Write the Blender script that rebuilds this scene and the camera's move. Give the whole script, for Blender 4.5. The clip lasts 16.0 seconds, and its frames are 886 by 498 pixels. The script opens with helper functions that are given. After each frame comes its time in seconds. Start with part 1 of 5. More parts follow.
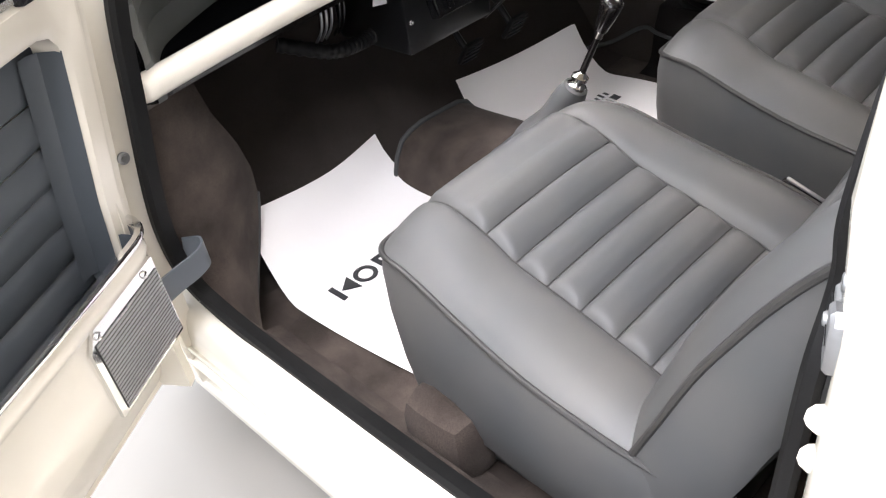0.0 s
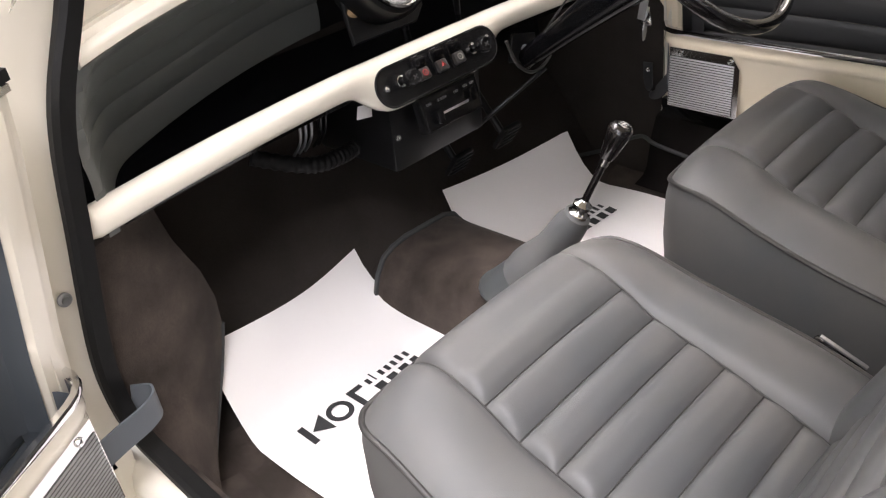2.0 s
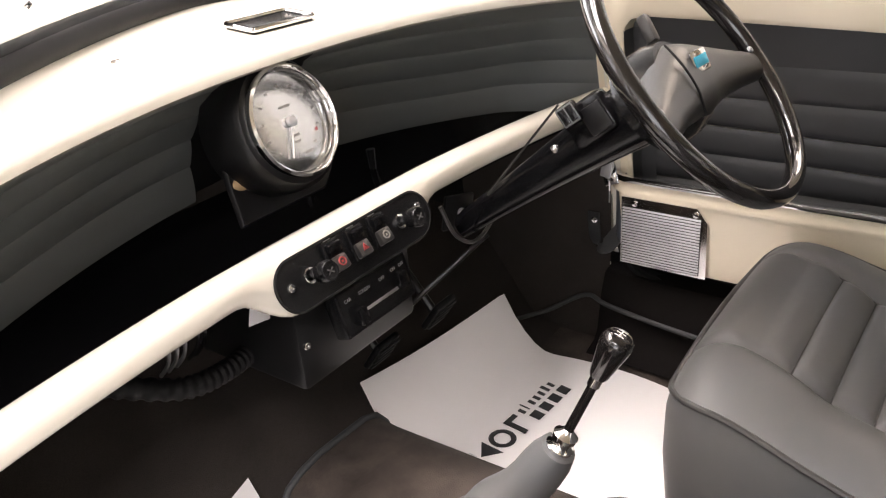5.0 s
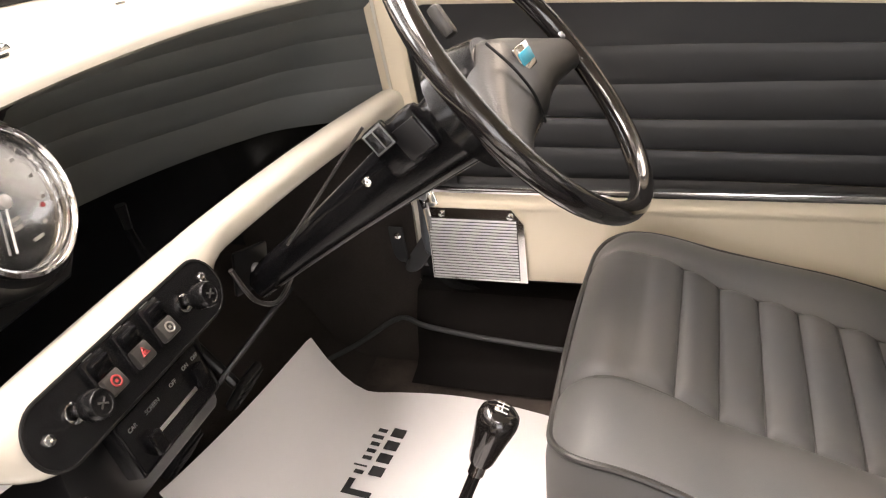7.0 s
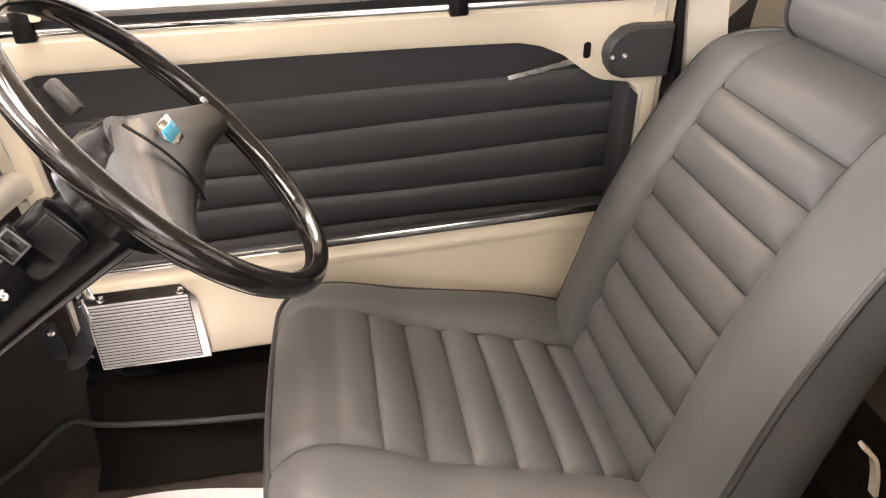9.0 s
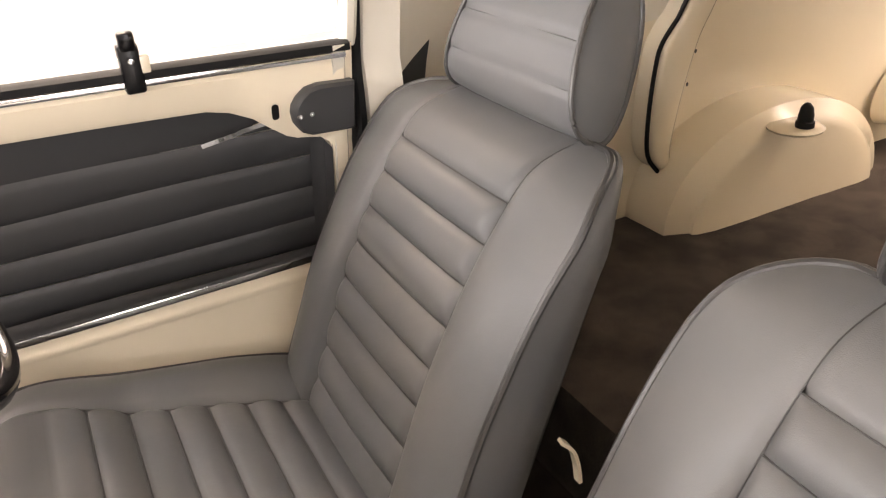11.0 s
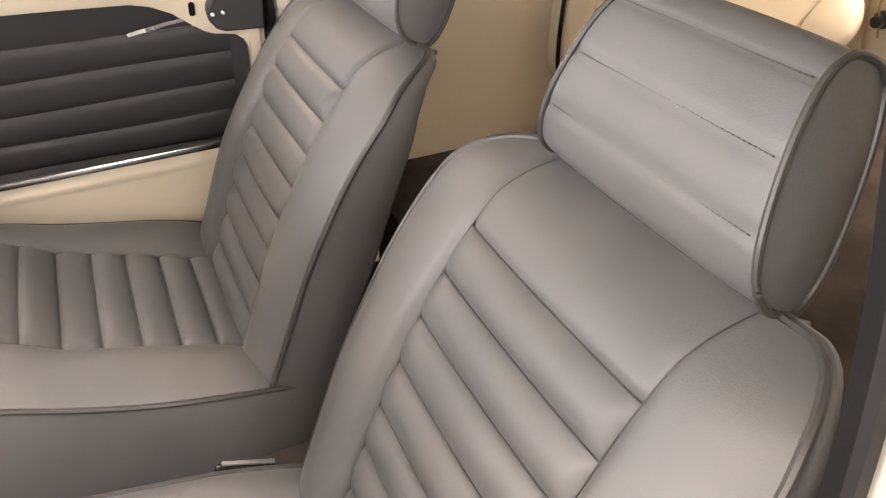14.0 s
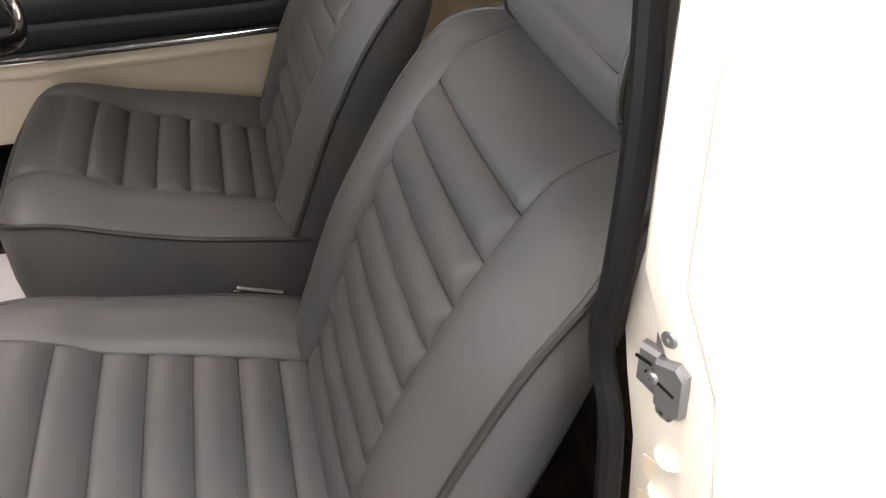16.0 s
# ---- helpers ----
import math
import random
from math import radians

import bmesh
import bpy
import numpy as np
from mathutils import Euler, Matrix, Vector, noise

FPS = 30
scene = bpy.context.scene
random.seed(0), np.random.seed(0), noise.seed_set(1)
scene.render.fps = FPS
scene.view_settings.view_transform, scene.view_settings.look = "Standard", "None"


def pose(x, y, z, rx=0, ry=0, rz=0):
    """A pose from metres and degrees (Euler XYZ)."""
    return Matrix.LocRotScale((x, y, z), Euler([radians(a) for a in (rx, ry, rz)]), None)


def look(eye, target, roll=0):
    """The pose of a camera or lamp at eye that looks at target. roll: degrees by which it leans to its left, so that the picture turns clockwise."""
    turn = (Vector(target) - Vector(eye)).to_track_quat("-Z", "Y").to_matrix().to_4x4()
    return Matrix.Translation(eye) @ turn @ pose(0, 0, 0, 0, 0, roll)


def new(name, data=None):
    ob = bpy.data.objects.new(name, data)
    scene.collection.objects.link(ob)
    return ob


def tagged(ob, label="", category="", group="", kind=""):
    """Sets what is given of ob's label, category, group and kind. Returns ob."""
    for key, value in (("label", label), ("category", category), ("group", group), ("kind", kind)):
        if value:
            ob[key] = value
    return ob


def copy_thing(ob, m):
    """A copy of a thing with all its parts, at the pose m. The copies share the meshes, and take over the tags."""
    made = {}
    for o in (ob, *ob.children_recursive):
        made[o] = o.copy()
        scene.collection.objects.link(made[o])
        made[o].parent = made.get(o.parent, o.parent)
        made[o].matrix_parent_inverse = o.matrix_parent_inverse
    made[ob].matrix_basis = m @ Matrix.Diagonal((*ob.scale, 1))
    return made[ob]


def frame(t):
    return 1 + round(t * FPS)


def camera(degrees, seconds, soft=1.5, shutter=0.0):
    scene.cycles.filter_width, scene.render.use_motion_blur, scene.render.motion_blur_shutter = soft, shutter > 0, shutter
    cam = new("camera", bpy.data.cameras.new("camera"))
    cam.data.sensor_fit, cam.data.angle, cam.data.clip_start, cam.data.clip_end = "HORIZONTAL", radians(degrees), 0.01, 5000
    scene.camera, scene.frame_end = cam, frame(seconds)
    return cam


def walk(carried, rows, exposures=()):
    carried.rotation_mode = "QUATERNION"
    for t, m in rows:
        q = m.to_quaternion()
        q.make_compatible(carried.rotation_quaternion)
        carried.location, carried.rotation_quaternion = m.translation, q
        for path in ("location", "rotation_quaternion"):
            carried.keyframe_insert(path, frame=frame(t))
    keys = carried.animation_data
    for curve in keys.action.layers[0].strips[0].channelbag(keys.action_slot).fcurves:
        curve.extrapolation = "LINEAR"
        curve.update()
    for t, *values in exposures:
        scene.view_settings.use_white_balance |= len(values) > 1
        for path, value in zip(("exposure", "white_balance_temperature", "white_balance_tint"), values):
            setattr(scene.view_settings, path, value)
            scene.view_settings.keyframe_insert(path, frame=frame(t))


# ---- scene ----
cam = camera(57.0, 16.0, soft=1.2)
PATH = [
    (0, (-0.9534, -0.2068, 1.0941), (-0.1922, 0.7241, 0.1975), -10.16),
    (0.5, (-0.934, -0.1853, 1.1005), (-0.1494, 0.7476, 0.2264), -9.23),
    (1, (-0.9113, -0.149, 1.1002), (-0.1026, 0.7797, 0.2437), -8.00),
    (1.5, (-0.8802, -0.1134, 1.1001), (-0.0501, 0.8182, 0.2677), -7.52),
    (2, (-0.8492, -0.0755, 1.1044), (0.0064, 0.8604, 0.3031), -7.18),
    (2.5, (-0.8127, -0.0349, 1.0966), (0.0689, 0.8973, 0.3195), -6.53),
    (3, (-0.7822, 0.0086, 1.0924), (0.1258, 0.9344, 0.3385), -5.68),
    (3.5, (-0.7521, 0.0505, 1.0949), (0.1846, 0.9722, 0.3718), -4.89),
    (4, (-0.7147, 0.0939, 1.0956), (0.2543, 1.0091, 0.4074), -4.77),
    (4.2, (-0.693, 0.1121, 1.0914), (0.2922, 1.0194, 0.416), -4.79),
    (6.3, (-0.5195, 0.3141, 1.0666), (0.6764, 0.9122, 0.3867), -6.18),
    (6.5, (-0.4997, 0.3219, 1.0648), (0.7122, 0.8738, 0.3744), -6.28),
    (7, (-0.4697, 0.3461, 1.0608), (0.7688, 0.7879, 0.3391), -6.47),
    (7.5, (-0.4461, 0.3679, 1.0616), (0.8165, 0.6981, 0.322), -6.40),
    (8, (-0.4414, 0.3781, 1.0647), (0.8525, 0.5641, 0.329), -5.75),
    (8.5, (-0.4324, 0.3668, 1.0664), (0.8796, 0.375, 0.3394), -4.86),
    (9, (-0.4289, 0.3567, 1.0776), (0.879, 0.2066, 0.3588), -4.01),
    (9.5, (-0.429, 0.3484, 1.0888), (0.8663, 0.0509, 0.3933), -3.11),
    (10, (-0.4353, 0.335, 1.0989), (0.8412, -0.0947, 0.4387), -2.95),
    (10.2, (-0.439, 0.3294, 1.1002), (0.8249, -0.1464, 0.4473), -3.10),
    (12.3, (-0.5431, 0.2725, 1.1419), (0.5812, -0.3784, 0.392), -3.01),
    (12.5, (-0.5655, 0.2627, 1.1426), (0.5595, -0.3761, 0.3835), -3.09),
    (13, (-0.6129, 0.2417, 1.1392), (0.5169, -0.3668, 0.3625), -2.82),
    (13.5, (-0.6743, 0.2173, 1.1325), (0.4707, -0.3414, 0.3407), -2.00),
    (14, (-0.7321, 0.1887, 1.1345), (0.4367, -0.3071, 0.3355), -1.65),
    (14.5, (-0.7811, 0.1618, 1.1376), (0.3959, -0.279, 0.3187), -1.54),
    (15, (-0.835, 0.1382, 1.1291), (0.3475, -0.2424, 0.2884), -1.55),
    (15.5, (-0.8706, 0.1253, 1.1244), (0.3089, -0.2031, 0.2579), -2.02),
    (16, (-0.9053, 0.1017, 1.1185), (0.2688, -0.1788, 0.228), -1.81),
]
EXPOSURES = [(0, 0.05, 6400, 16), (1, 0.10, 6500, 17), (1.5, 0.25, 6600, 18), (2, -0.06, 6650, 18), (3, 0.22, 6800, 19), (4, 0.17, 6900, 20), (7, 0.5, 7350, 20), (8.5, 0.65, 7550, 22), (10, 0.70, 7600, 23), (12.5, 0.68, 7550, 22), (13.5, 0.77, 7600, 23), (14.3, 0.66, 7500, 22), (15, 0.02, 7400, 21), (16, -0.6, 7000, 19)]
walk(cam, [(t, look(eye, target, roll)) for t, eye, target, roll in PATH], EXPOSURES)

# ---------------------------------------------------------------- light
world = bpy.data.worlds.new("showroom_air")
scene.world = world
world.use_nodes = True
world.node_tree.nodes["Background"].inputs[0].default_value = (1.0, 0.97, 0.93, 1)
world.node_tree.nodes["Background"].inputs[1].default_value = 0.05


def area_lamp(name, eye, target, sx, sy, watts, colour):
    data = bpy.data.lights.new(name, "AREA")
    data.shape, data.size, data.size_y, data.energy, data.color = "RECTANGLE", sx, sy, watts, colour
    ob = new(name, data)
    ob.matrix_world = look(eye, target)
    return tagged(ob, "white ceiling light panel over the showroom floor", "ceiling light", "ceiling light panels")


area_lamp("ceiling_light", (-1.75, -0.6, 2.98), (-1.7, -0.5, 0), 1.5, 1.4, 190, (0.97, 0.98, 1.0))
area_lamp("ceiling_light", (-2.3, 1.9, 2.98), (-2.1, 1.8, 0), 2.4, 1.2, 35, (1.0, 0.90, 0.77))
area_lamp("ceiling_light", (0.05, 1.15, 2.98), (0.05, 1.12, 0), 2.6, 0.8, 150, (0.98, 0.97, 0.95))
area_lamp("ceiling_light", (2.6, 0.3, 2.98), (2.5, 0.3, 0), 1.2, 2.6, 110, (1.0, 0.90, 0.77))
area_lamp("ceiling_light", (0.0, -3.0, 2.98), (0.0, -2.6, 0), 2.6, 1.2, 120, (1.0, 0.90, 0.77))
daylight = area_lamp("window_daylight", (-5.98, 0, 1.72), (0, 0, 1.5), 7.9, 2.4, 250, (0.86, 0.94, 1.0))
tagged(daylight, "cool daylight in the shop window opening", "daylight")
daylight = area_lamp("window_daylight", (0, 5.98, 1.72), (0, 0, 1.5), 7.9, 2.4, 690, (0.88, 0.95, 1.0))
tagged(daylight, "cool daylight in the shop window opening", "daylight")
# added east source, no window known there; placed to show in the dial glass
daylight = area_lamp("window_daylight", (5.98, -3.9, 1.72), (0, -3.9, 1.5), 3.9, 2.4, 65, (0.90, 0.96, 1.0))
tagged(daylight, "cool daylight in the shop window opening", "daylight")


# ---------------------------------------------------------------- materials
def material(name, colour, rough=0.5, metal=0.0, vary=0.15, scale=12.0, grain=0.0, grain_scale=400.0, coat=0.0, speck=0.0,
             dark=None, sheen=0.0, spec=0.5, blotch=False):
    """Principled surface with a broad mottling, a fine grain in colour and relief, and worn roughness."""
    m = bpy.data.materials.new(name)
    m.use_nodes = True
    nt = m.node_tree
    b = nt.nodes["Principled BSDF"]
    b.inputs["Metallic"].default_value = metal
    b.inputs["Coat Weight"].default_value = coat
    b.inputs["Coat Roughness"].default_value = 0.05
    b.inputs["Sheen Weight"].default_value = sheen
    b.inputs["Specular IOR Level"].default_value = spec
    co = nt.nodes.new("ShaderNodeTexCoord")
    n1 = nt.nodes.new("ShaderNodeTexNoise")
    n1.inputs["Scale"].default_value, n1.inputs["Detail"].default_value = scale, 4
    nt.links.new(co.outputs["Object"], n1.inputs["Vector"])
    ramp = nt.nodes.new("ShaderNodeMix")
    ramp.data_type = "RGBA"
    lo = dark or tuple(c * (1 - vary) for c in colour)
    hi = tuple(min(1, c * (1 + vary)) for c in colour)
    ramp.inputs["A"].default_value, ramp.inputs["B"].default_value = (*lo, 1), (*hi, 1)
    if blotch:
        st = nt.nodes.new("ShaderNodeMapRange")
        st.inputs["From Min"].default_value, st.inputs["From Max"].default_value = 0.36, 0.66
        nt.links.new(n1.outputs["Fac"], st.inputs["Value"])
        nt.links.new(st.outputs["Result"], ramp.inputs["Factor"])
    else:
        nt.links.new(n1.outputs["Fac"], ramp.inputs["Factor"])
    col = ramp.outputs["Result"]
    n2 = nt.nodes.new("ShaderNodeTexNoise")
    n2.inputs["Scale"].default_value, n2.inputs["Detail"].default_value = grain_scale, 2
    nt.links.new(co.outputs["Object"], n2.inputs["Vector"])
    if speck:
        mul = nt.nodes.new("ShaderNodeMix")
        mul.data_type, mul.blend_type = "RGBA", "MULTIPLY"
        mul.inputs["Factor"].default_value = speck
        rr = nt.nodes.new("ShaderNodeValToRGB")
        rr.color_ramp.elements[0].position, rr.color_ramp.elements[1].position = 0.3, 0.7
        nt.links.new(n2.outputs["Fac"], rr.inputs["Fac"])
        nt.links.new(col, mul.inputs["A"])
        nt.links.new(rr.outputs["Color"], mul.inputs["B"])
        col = mul.outputs["Result"]
    nt.links.new(col, b.inputs["Base Color"])
    mr = nt.nodes.new("ShaderNodeMapRange")
    mr.inputs["To Min"].default_value, mr.inputs["To Max"].default_value = rough * 0.85, min(1, rough * 1.15)
    nt.links.new(n1.outputs["Fac"], mr.inputs["Value"])
    nt.links.new(mr.outputs["Result"], b.inputs["Roughness"])
    if grain:
        bp = nt.nodes.new("ShaderNodeBump")
        bp.inputs["Strength"].default_value, bp.inputs["Distance"].default_value = grain, 0.001
        nt.links.new(n2.outputs["Fac"], bp.inputs["Height"])
        nt.links.new(bp.outputs["Normal"], b.inputs["Normal"])
    return m


VINYL = material("grey_vinyl", (0.091, 0.0885, 0.0855), 0.49, dark=(0.076, 0.0795, 0.0825), scale=5, grain=0.14, grain_scale=900, spec=0.42, blotch=True)
# darker than the seat vinyl: the shadow lines beside the piping are coloured in
SEAM = material("shaded_grey_piping", (0.036, 0.035, 0.034), 0.42, vary=0.08, scale=20, grain=0.1, grain_scale=700)
# dark grey for the latch covers; on driver's panel and strap it holds shade
PANEL = material("charcoal_shaded_vinyl", (0.040, 0.041, 0.043), 0.5, vary=0.10, scale=8, grain=0.12, grain_scale=700)
GAITERV = material("gaiter_vinyl", (0.046, 0.051, 0.053), 0.5, vary=0.15, scale=20, grain=0.15, grain_scale=700)
DASHV = material("slate_vinyl", (0.118, 0.127, 0.124), 0.5, vary=0.10, scale=8, grain=0.12, grain_scale=700)
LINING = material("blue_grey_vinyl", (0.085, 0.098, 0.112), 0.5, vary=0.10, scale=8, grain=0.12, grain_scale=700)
# car paint as WHITE, with the warm light of the driver's side tinted in
CREAM = material("warm_tinted_white_paint", (0.79, 0.70, 0.545), 0.22, vary=0.03, scale=3, coat=0.6, grain=0.02, grain_scale=250)
WHITE = material("old_white_paint", (0.74, 0.70, 0.61), 0.22, vary=0.03, scale=3, coat=0.6, grain=0.02, grain_scale=250)
CARPET = material("brown_carpet", (0.074, 0.059, 0.051), 0.95, vary=0.40, scale=13, grain=0.9, grain_scale=900, speck=0.6, sheen=0.04, spec=0.1, blotch=True)
# brown carpet darkened to carry the shade along the driver's sill
SHADED_SILLCARPET = material("shaded_sill_carpet", (0.009, 0.0075, 0.007), 0.95, vary=0.4, scale=11, grain=0.9, grain_scale=900, speck=0.5, spec=0.1)
# darker than the floor carpet; toe board and driver's kick panel
TOECARPET = material("darker_brown_carpet", (0.048, 0.041, 0.037), 0.95, vary=0.4, scale=11, grain=0.9, grain_scale=900, speck=0.5, spec=0.1)
BINDING = material("carpet_binding", (0.035, 0.037, 0.038), 0.7, vary=0.1, scale=30, grain=0.3, grain_scale=900)
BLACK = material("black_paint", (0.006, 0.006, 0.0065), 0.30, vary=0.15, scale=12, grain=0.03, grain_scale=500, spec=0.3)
PLASTIC = material("black_plastic", (0.006, 0.006, 0.0065), 0.25, vary=0.15, scale=14, grain=0.05, grain_scale=900, spec=0.3)
SATIN = material("satin_black_plastic", (0.0035, 0.0035, 0.004), 0.16, vary=0.15, scale=14, grain=0.03, grain_scale=900, spec=0.25)
GLOSS = material("gloss_black_rim", (0.008, 0.007, 0.007), 0.09, vary=0.1, scale=14, coat=0.5)
RUBBER = material("black_rubber", (0.0042, 0.0042, 0.0045), 0.6, vary=0.2, scale=16, grain=0.15, grain_scale=600, spec=0.25)
CHROME = material("chrome", (0.78, 0.78, 0.78), 0.10, metal=1.0, vary=0.03, scale=20)
ALU = material("brushed_aluminium", (0.74, 0.74, 0.75), 0.36, metal=1.0, vary=0.06, scale=30, grain=0.05, grain_scale=900)
ZINC = material("zinc_casting", (0.30, 0.305, 0.31), 0.42, metal=0.85, vary=0.15, scale=60, grain=0.15, grain_scale=500)
PAPER = material("white_paper", (0.80, 0.785, 0.78), 0.55, vary=0.02, scale=6, grain=0.05, grain_scale=300, spec=0.3)
PRINT = material("dark_print", (0.022, 0.023, 0.025), 0.5, vary=0.1, scale=60)
FLOOR = material("white_floor", (0.25, 0.24, 0.225), 0.25, vary=0.07, scale=2.5, grain=0.05, grain_scale=80)
PLASTER = material("white_plaster", (0.82, 0.81, 0.79), 0.7, vary=0.03, scale=3, grain=0.1, grain_scale=150)
DIAL = material("dial_black", (0.012, 0.012, 0.013), 0.35, vary=0.1, scale=40)
MARK = material("white_print", (0.72, 0.72, 0.70), 0.5, vary=0.05, scale=60)
DIM = material("dim_dial_print", (0.22, 0.21, 0.19), 0.5, vary=0.05, scale=60)
REDP = material("red_print", (0.30, 0.03, 0.03), 0.5, vary=0.05, scale=60)
BLUEP = material("blue_enamel", (0.03, 0.32, 0.45), 0.2, vary=0.2, scale=60, coat=0.5)
ROCKER = material("greyed_plastic", (0.022, 0.021, 0.020), 0.3, vary=0.25, scale=60, grain=0.05, grain_scale=900)
TAN = material("tan_plastic", (0.30, 0.20, 0.11), 0.4, vary=0.15, scale=60)
LEATHER = material("black_leathercloth", (0.014, 0.013, 0.012), 0.42, vary=0.2, scale=25, grain=0.35, grain_scale=500)


def glass_material(name, rough=0.0, tint=(1, 1, 1)):
    m = bpy.data.materials.new(name)
    m.use_nodes = True
    b = m.node_tree.nodes["Principled BSDF"]
    b.inputs["Base Color"].default_value = (*tint, 1)
    b.inputs["Transmission Weight"].default_value, b.inputs["Roughness"].default_value = 1.0, rough
    b.inputs["IOR"].default_value = 1.45
    return m


GLASS = glass_material("window_glass")
DIALGLASS = glass_material("dial_glass")
DIALGLASS.node_tree.nodes["Principled BSDF"].inputs["IOR"].default_value = 1.32


# ---------------------------------------------------------------- mesh helpers
class Shape:
    """Gathers vertices and faces of one mesh."""

    def __init__(self):
        self.v, self.f = [], []

    def add(self, vf, m=None):
        v, f = vf
        k = len(self.v)
        self.v += [tuple(m @ Vector(p)) if m is not None else tuple(p) for p in v]
        self.f += [tuple(i + k for i in q) for q in f]
        return self


BASES = {}


def thing(name, base, label, category, group="", kind="", turn=None):
    ob = new(name)
    ob.empty_display_size = 0.05
    ob.matrix_world = turn if turn is not None else Matrix.Translation(base)
    BASES[ob.name] = Vector((0, 0, 0)) if turn is not None else Vector(base)
    return tagged(ob, label, category, group, kind)


def part(name, vf, mat, parent, label="", angle=40, smooth=True):
    """One mesh under a thing or under a part; the points are the world's, or the thing's own where it is turned."""
    v, f = (vf.v, vf.f) if isinstance(vf, Shape) else vf
    base = BASES[parent.name] if parent is not None else Vector((0, 0, 0))
    me = bpy.data.meshes.new(name)
    me.from_pydata([tuple(Vector(p) - base) for p in v], [], [tuple(q) for q in f])
    bm = bmesh.new()
    bm.from_mesh(me)
    bmesh.ops.remove_doubles(bm, verts=bm.verts, dist=1e-6)
    bmesh.ops.recalc_face_normals(bm, faces=bm.faces)
    bm.to_mesh(me)
    bm.free()
    me.polygons.foreach_set("use_smooth", [smooth] * len(me.polygons))
    if smooth:
        me.set_sharp_from_angle(angle=radians(angle))
    me.materials.append(mat)
    ob = new(name, me)
    ob.parent = parent
    BASES[ob.name] = base
    return tagged(ob, label) if label else ob


def structure(name, vf, mat, label, category, angle=40):
    return tagged(part(name, vf, mat, None, "", angle), label, category, "", "structure")


def grid(fn, nu, nv, u0=0.0, u1=1.0, v0=0.0, v1=1.0):
    """A sheet of nu x nv cells from fn(u, v)."""
    v = [tuple(fn(u0 + (u1 - u0) * i / nu, v0 + (v1 - v0) * j / nv)) for i in range(nu + 1) for j in range(nv + 1)]
    f = [(i * (nv + 1) + j, (i + 1) * (nv + 1) + j, (i + 1) * (nv + 1) + j + 1, i * (nv + 1) + j + 1) for i in range(nu) for j in range(nv)]
    return v, f


def loft(rows, closed=True, caps=True, ring=False):
    """Joins rows of points of equal number. closed: each row is a loop. ring: the last row joins the first."""
    n, v, f = len(rows[0]), [tuple(p) for r in rows for p in r], []
    k = len(rows)
    for i in range(k if ring else k - 1):
        for j in range(n if closed else n - 1):
            a, b = i * n + j, i * n + (j + 1) % n
            c, d = ((i + 1) % k) * n + (j + 1) % n, ((i + 1) % k) * n + j
            f.append((a, b, c, d))
    if caps and closed and not ring:
        f += [tuple(range(n - 1, -1, -1)), tuple(range((k - 1) * n, k * n))]
    return v, f


def smooth_path(pts, per=8, closed=False):
    """Catmull-Rom through the points."""
    p = [Vector(q) for q in pts]
    n, out = len(p), []
    for i in range(n if closed else n - 1):
        a, b, c, d = (p[(i - 1) % n], p[i], p[(i + 1) % n], p[(i + 2) % n]) if closed else (p[max(i - 1, 0)], p[i], p[i + 1], p[min(i + 2, n - 1)])
        for k in range(per):
            t = k / per
            out.append(0.5 * ((2 * b) + (c - a) * t + (2 * a - 5 * b + 4 * c - d) * t * t + (3 * b - a - 3 * c + d) * t ** 3))
    return out if closed else out + [p[-1]]


def sweep(pts, prof, up=(0, 0, 1), closed=False, caps=True, scales=None):
    """A closed profile of (side, up) offsets carried along the points."""
    p, rows, n = [Vector(q) for q in pts], [], len(pts)
    for i in range(n):
        a, b = (p[(i - 1) % n], p[(i + 1) % n]) if closed else (p[max(i - 1, 0)], p[min(i + 1, n - 1)])
        t = (b - a).normalized()
        side = t.cross(Vector(up)).normalized()
        top = side.cross(t).normalized()
        k = scales[i] if scales else 1.0
        rows.append([p[i] + side * (x * k) + top * (y * k) for x, y in prof])
    return loft(rows, True, caps, closed)


def circle(r, n=10, sx=1.0, sy=1.0):
    return [(r * sx * math.cos(2 * math.pi * k / n), r * sy * math.sin(2 * math.pi * k / n)) for k in range(n)]


def tube(pts, r, n=10, closed=False, up=(0.13, 0.21, 0.97), scales=None):
    return sweep(pts, circle(r, n), up, closed, True, scales)


def lathe(prof, m=None, n=28):
    """Turns (radius, height) about the z axis of m."""
    rows = [[(r * math.cos(2 * math.pi * k / n), r * math.sin(2 * math.pi * k / n), z) for k in range(n)] for r, z in prof]
    v, f = loft(rows, True, True)
    return ([tuple(m @ Vector(q)) for q in v], f) if m is not None else (v, f)


def rbox(sx, sy, sz, r=0.004, m=None, seg=2):
    """A box of those sizes about its centre with rounded edges."""
    bm = bmesh.new()
    bmesh.ops.create_cube(bm, size=1)
    bmesh.ops.scale(bm, vec=(sx, sy, sz), verts=bm.verts)
    if r > 0:
        bmesh.ops.bevel(bm, geom=bm.edges[:] + bm.verts[:], offset=min(r, 0.49 * min(sx, sy, sz)), segments=seg, profile=0.5, affect="EDGES")
    bm.verts.index_update()
    v = [tuple(m @ q.co) if m is not None else tuple(q.co) for q in bm.verts]
    f = [tuple(q.index for q in p.verts) for p in bm.faces]
    bm.free()
    return v, f


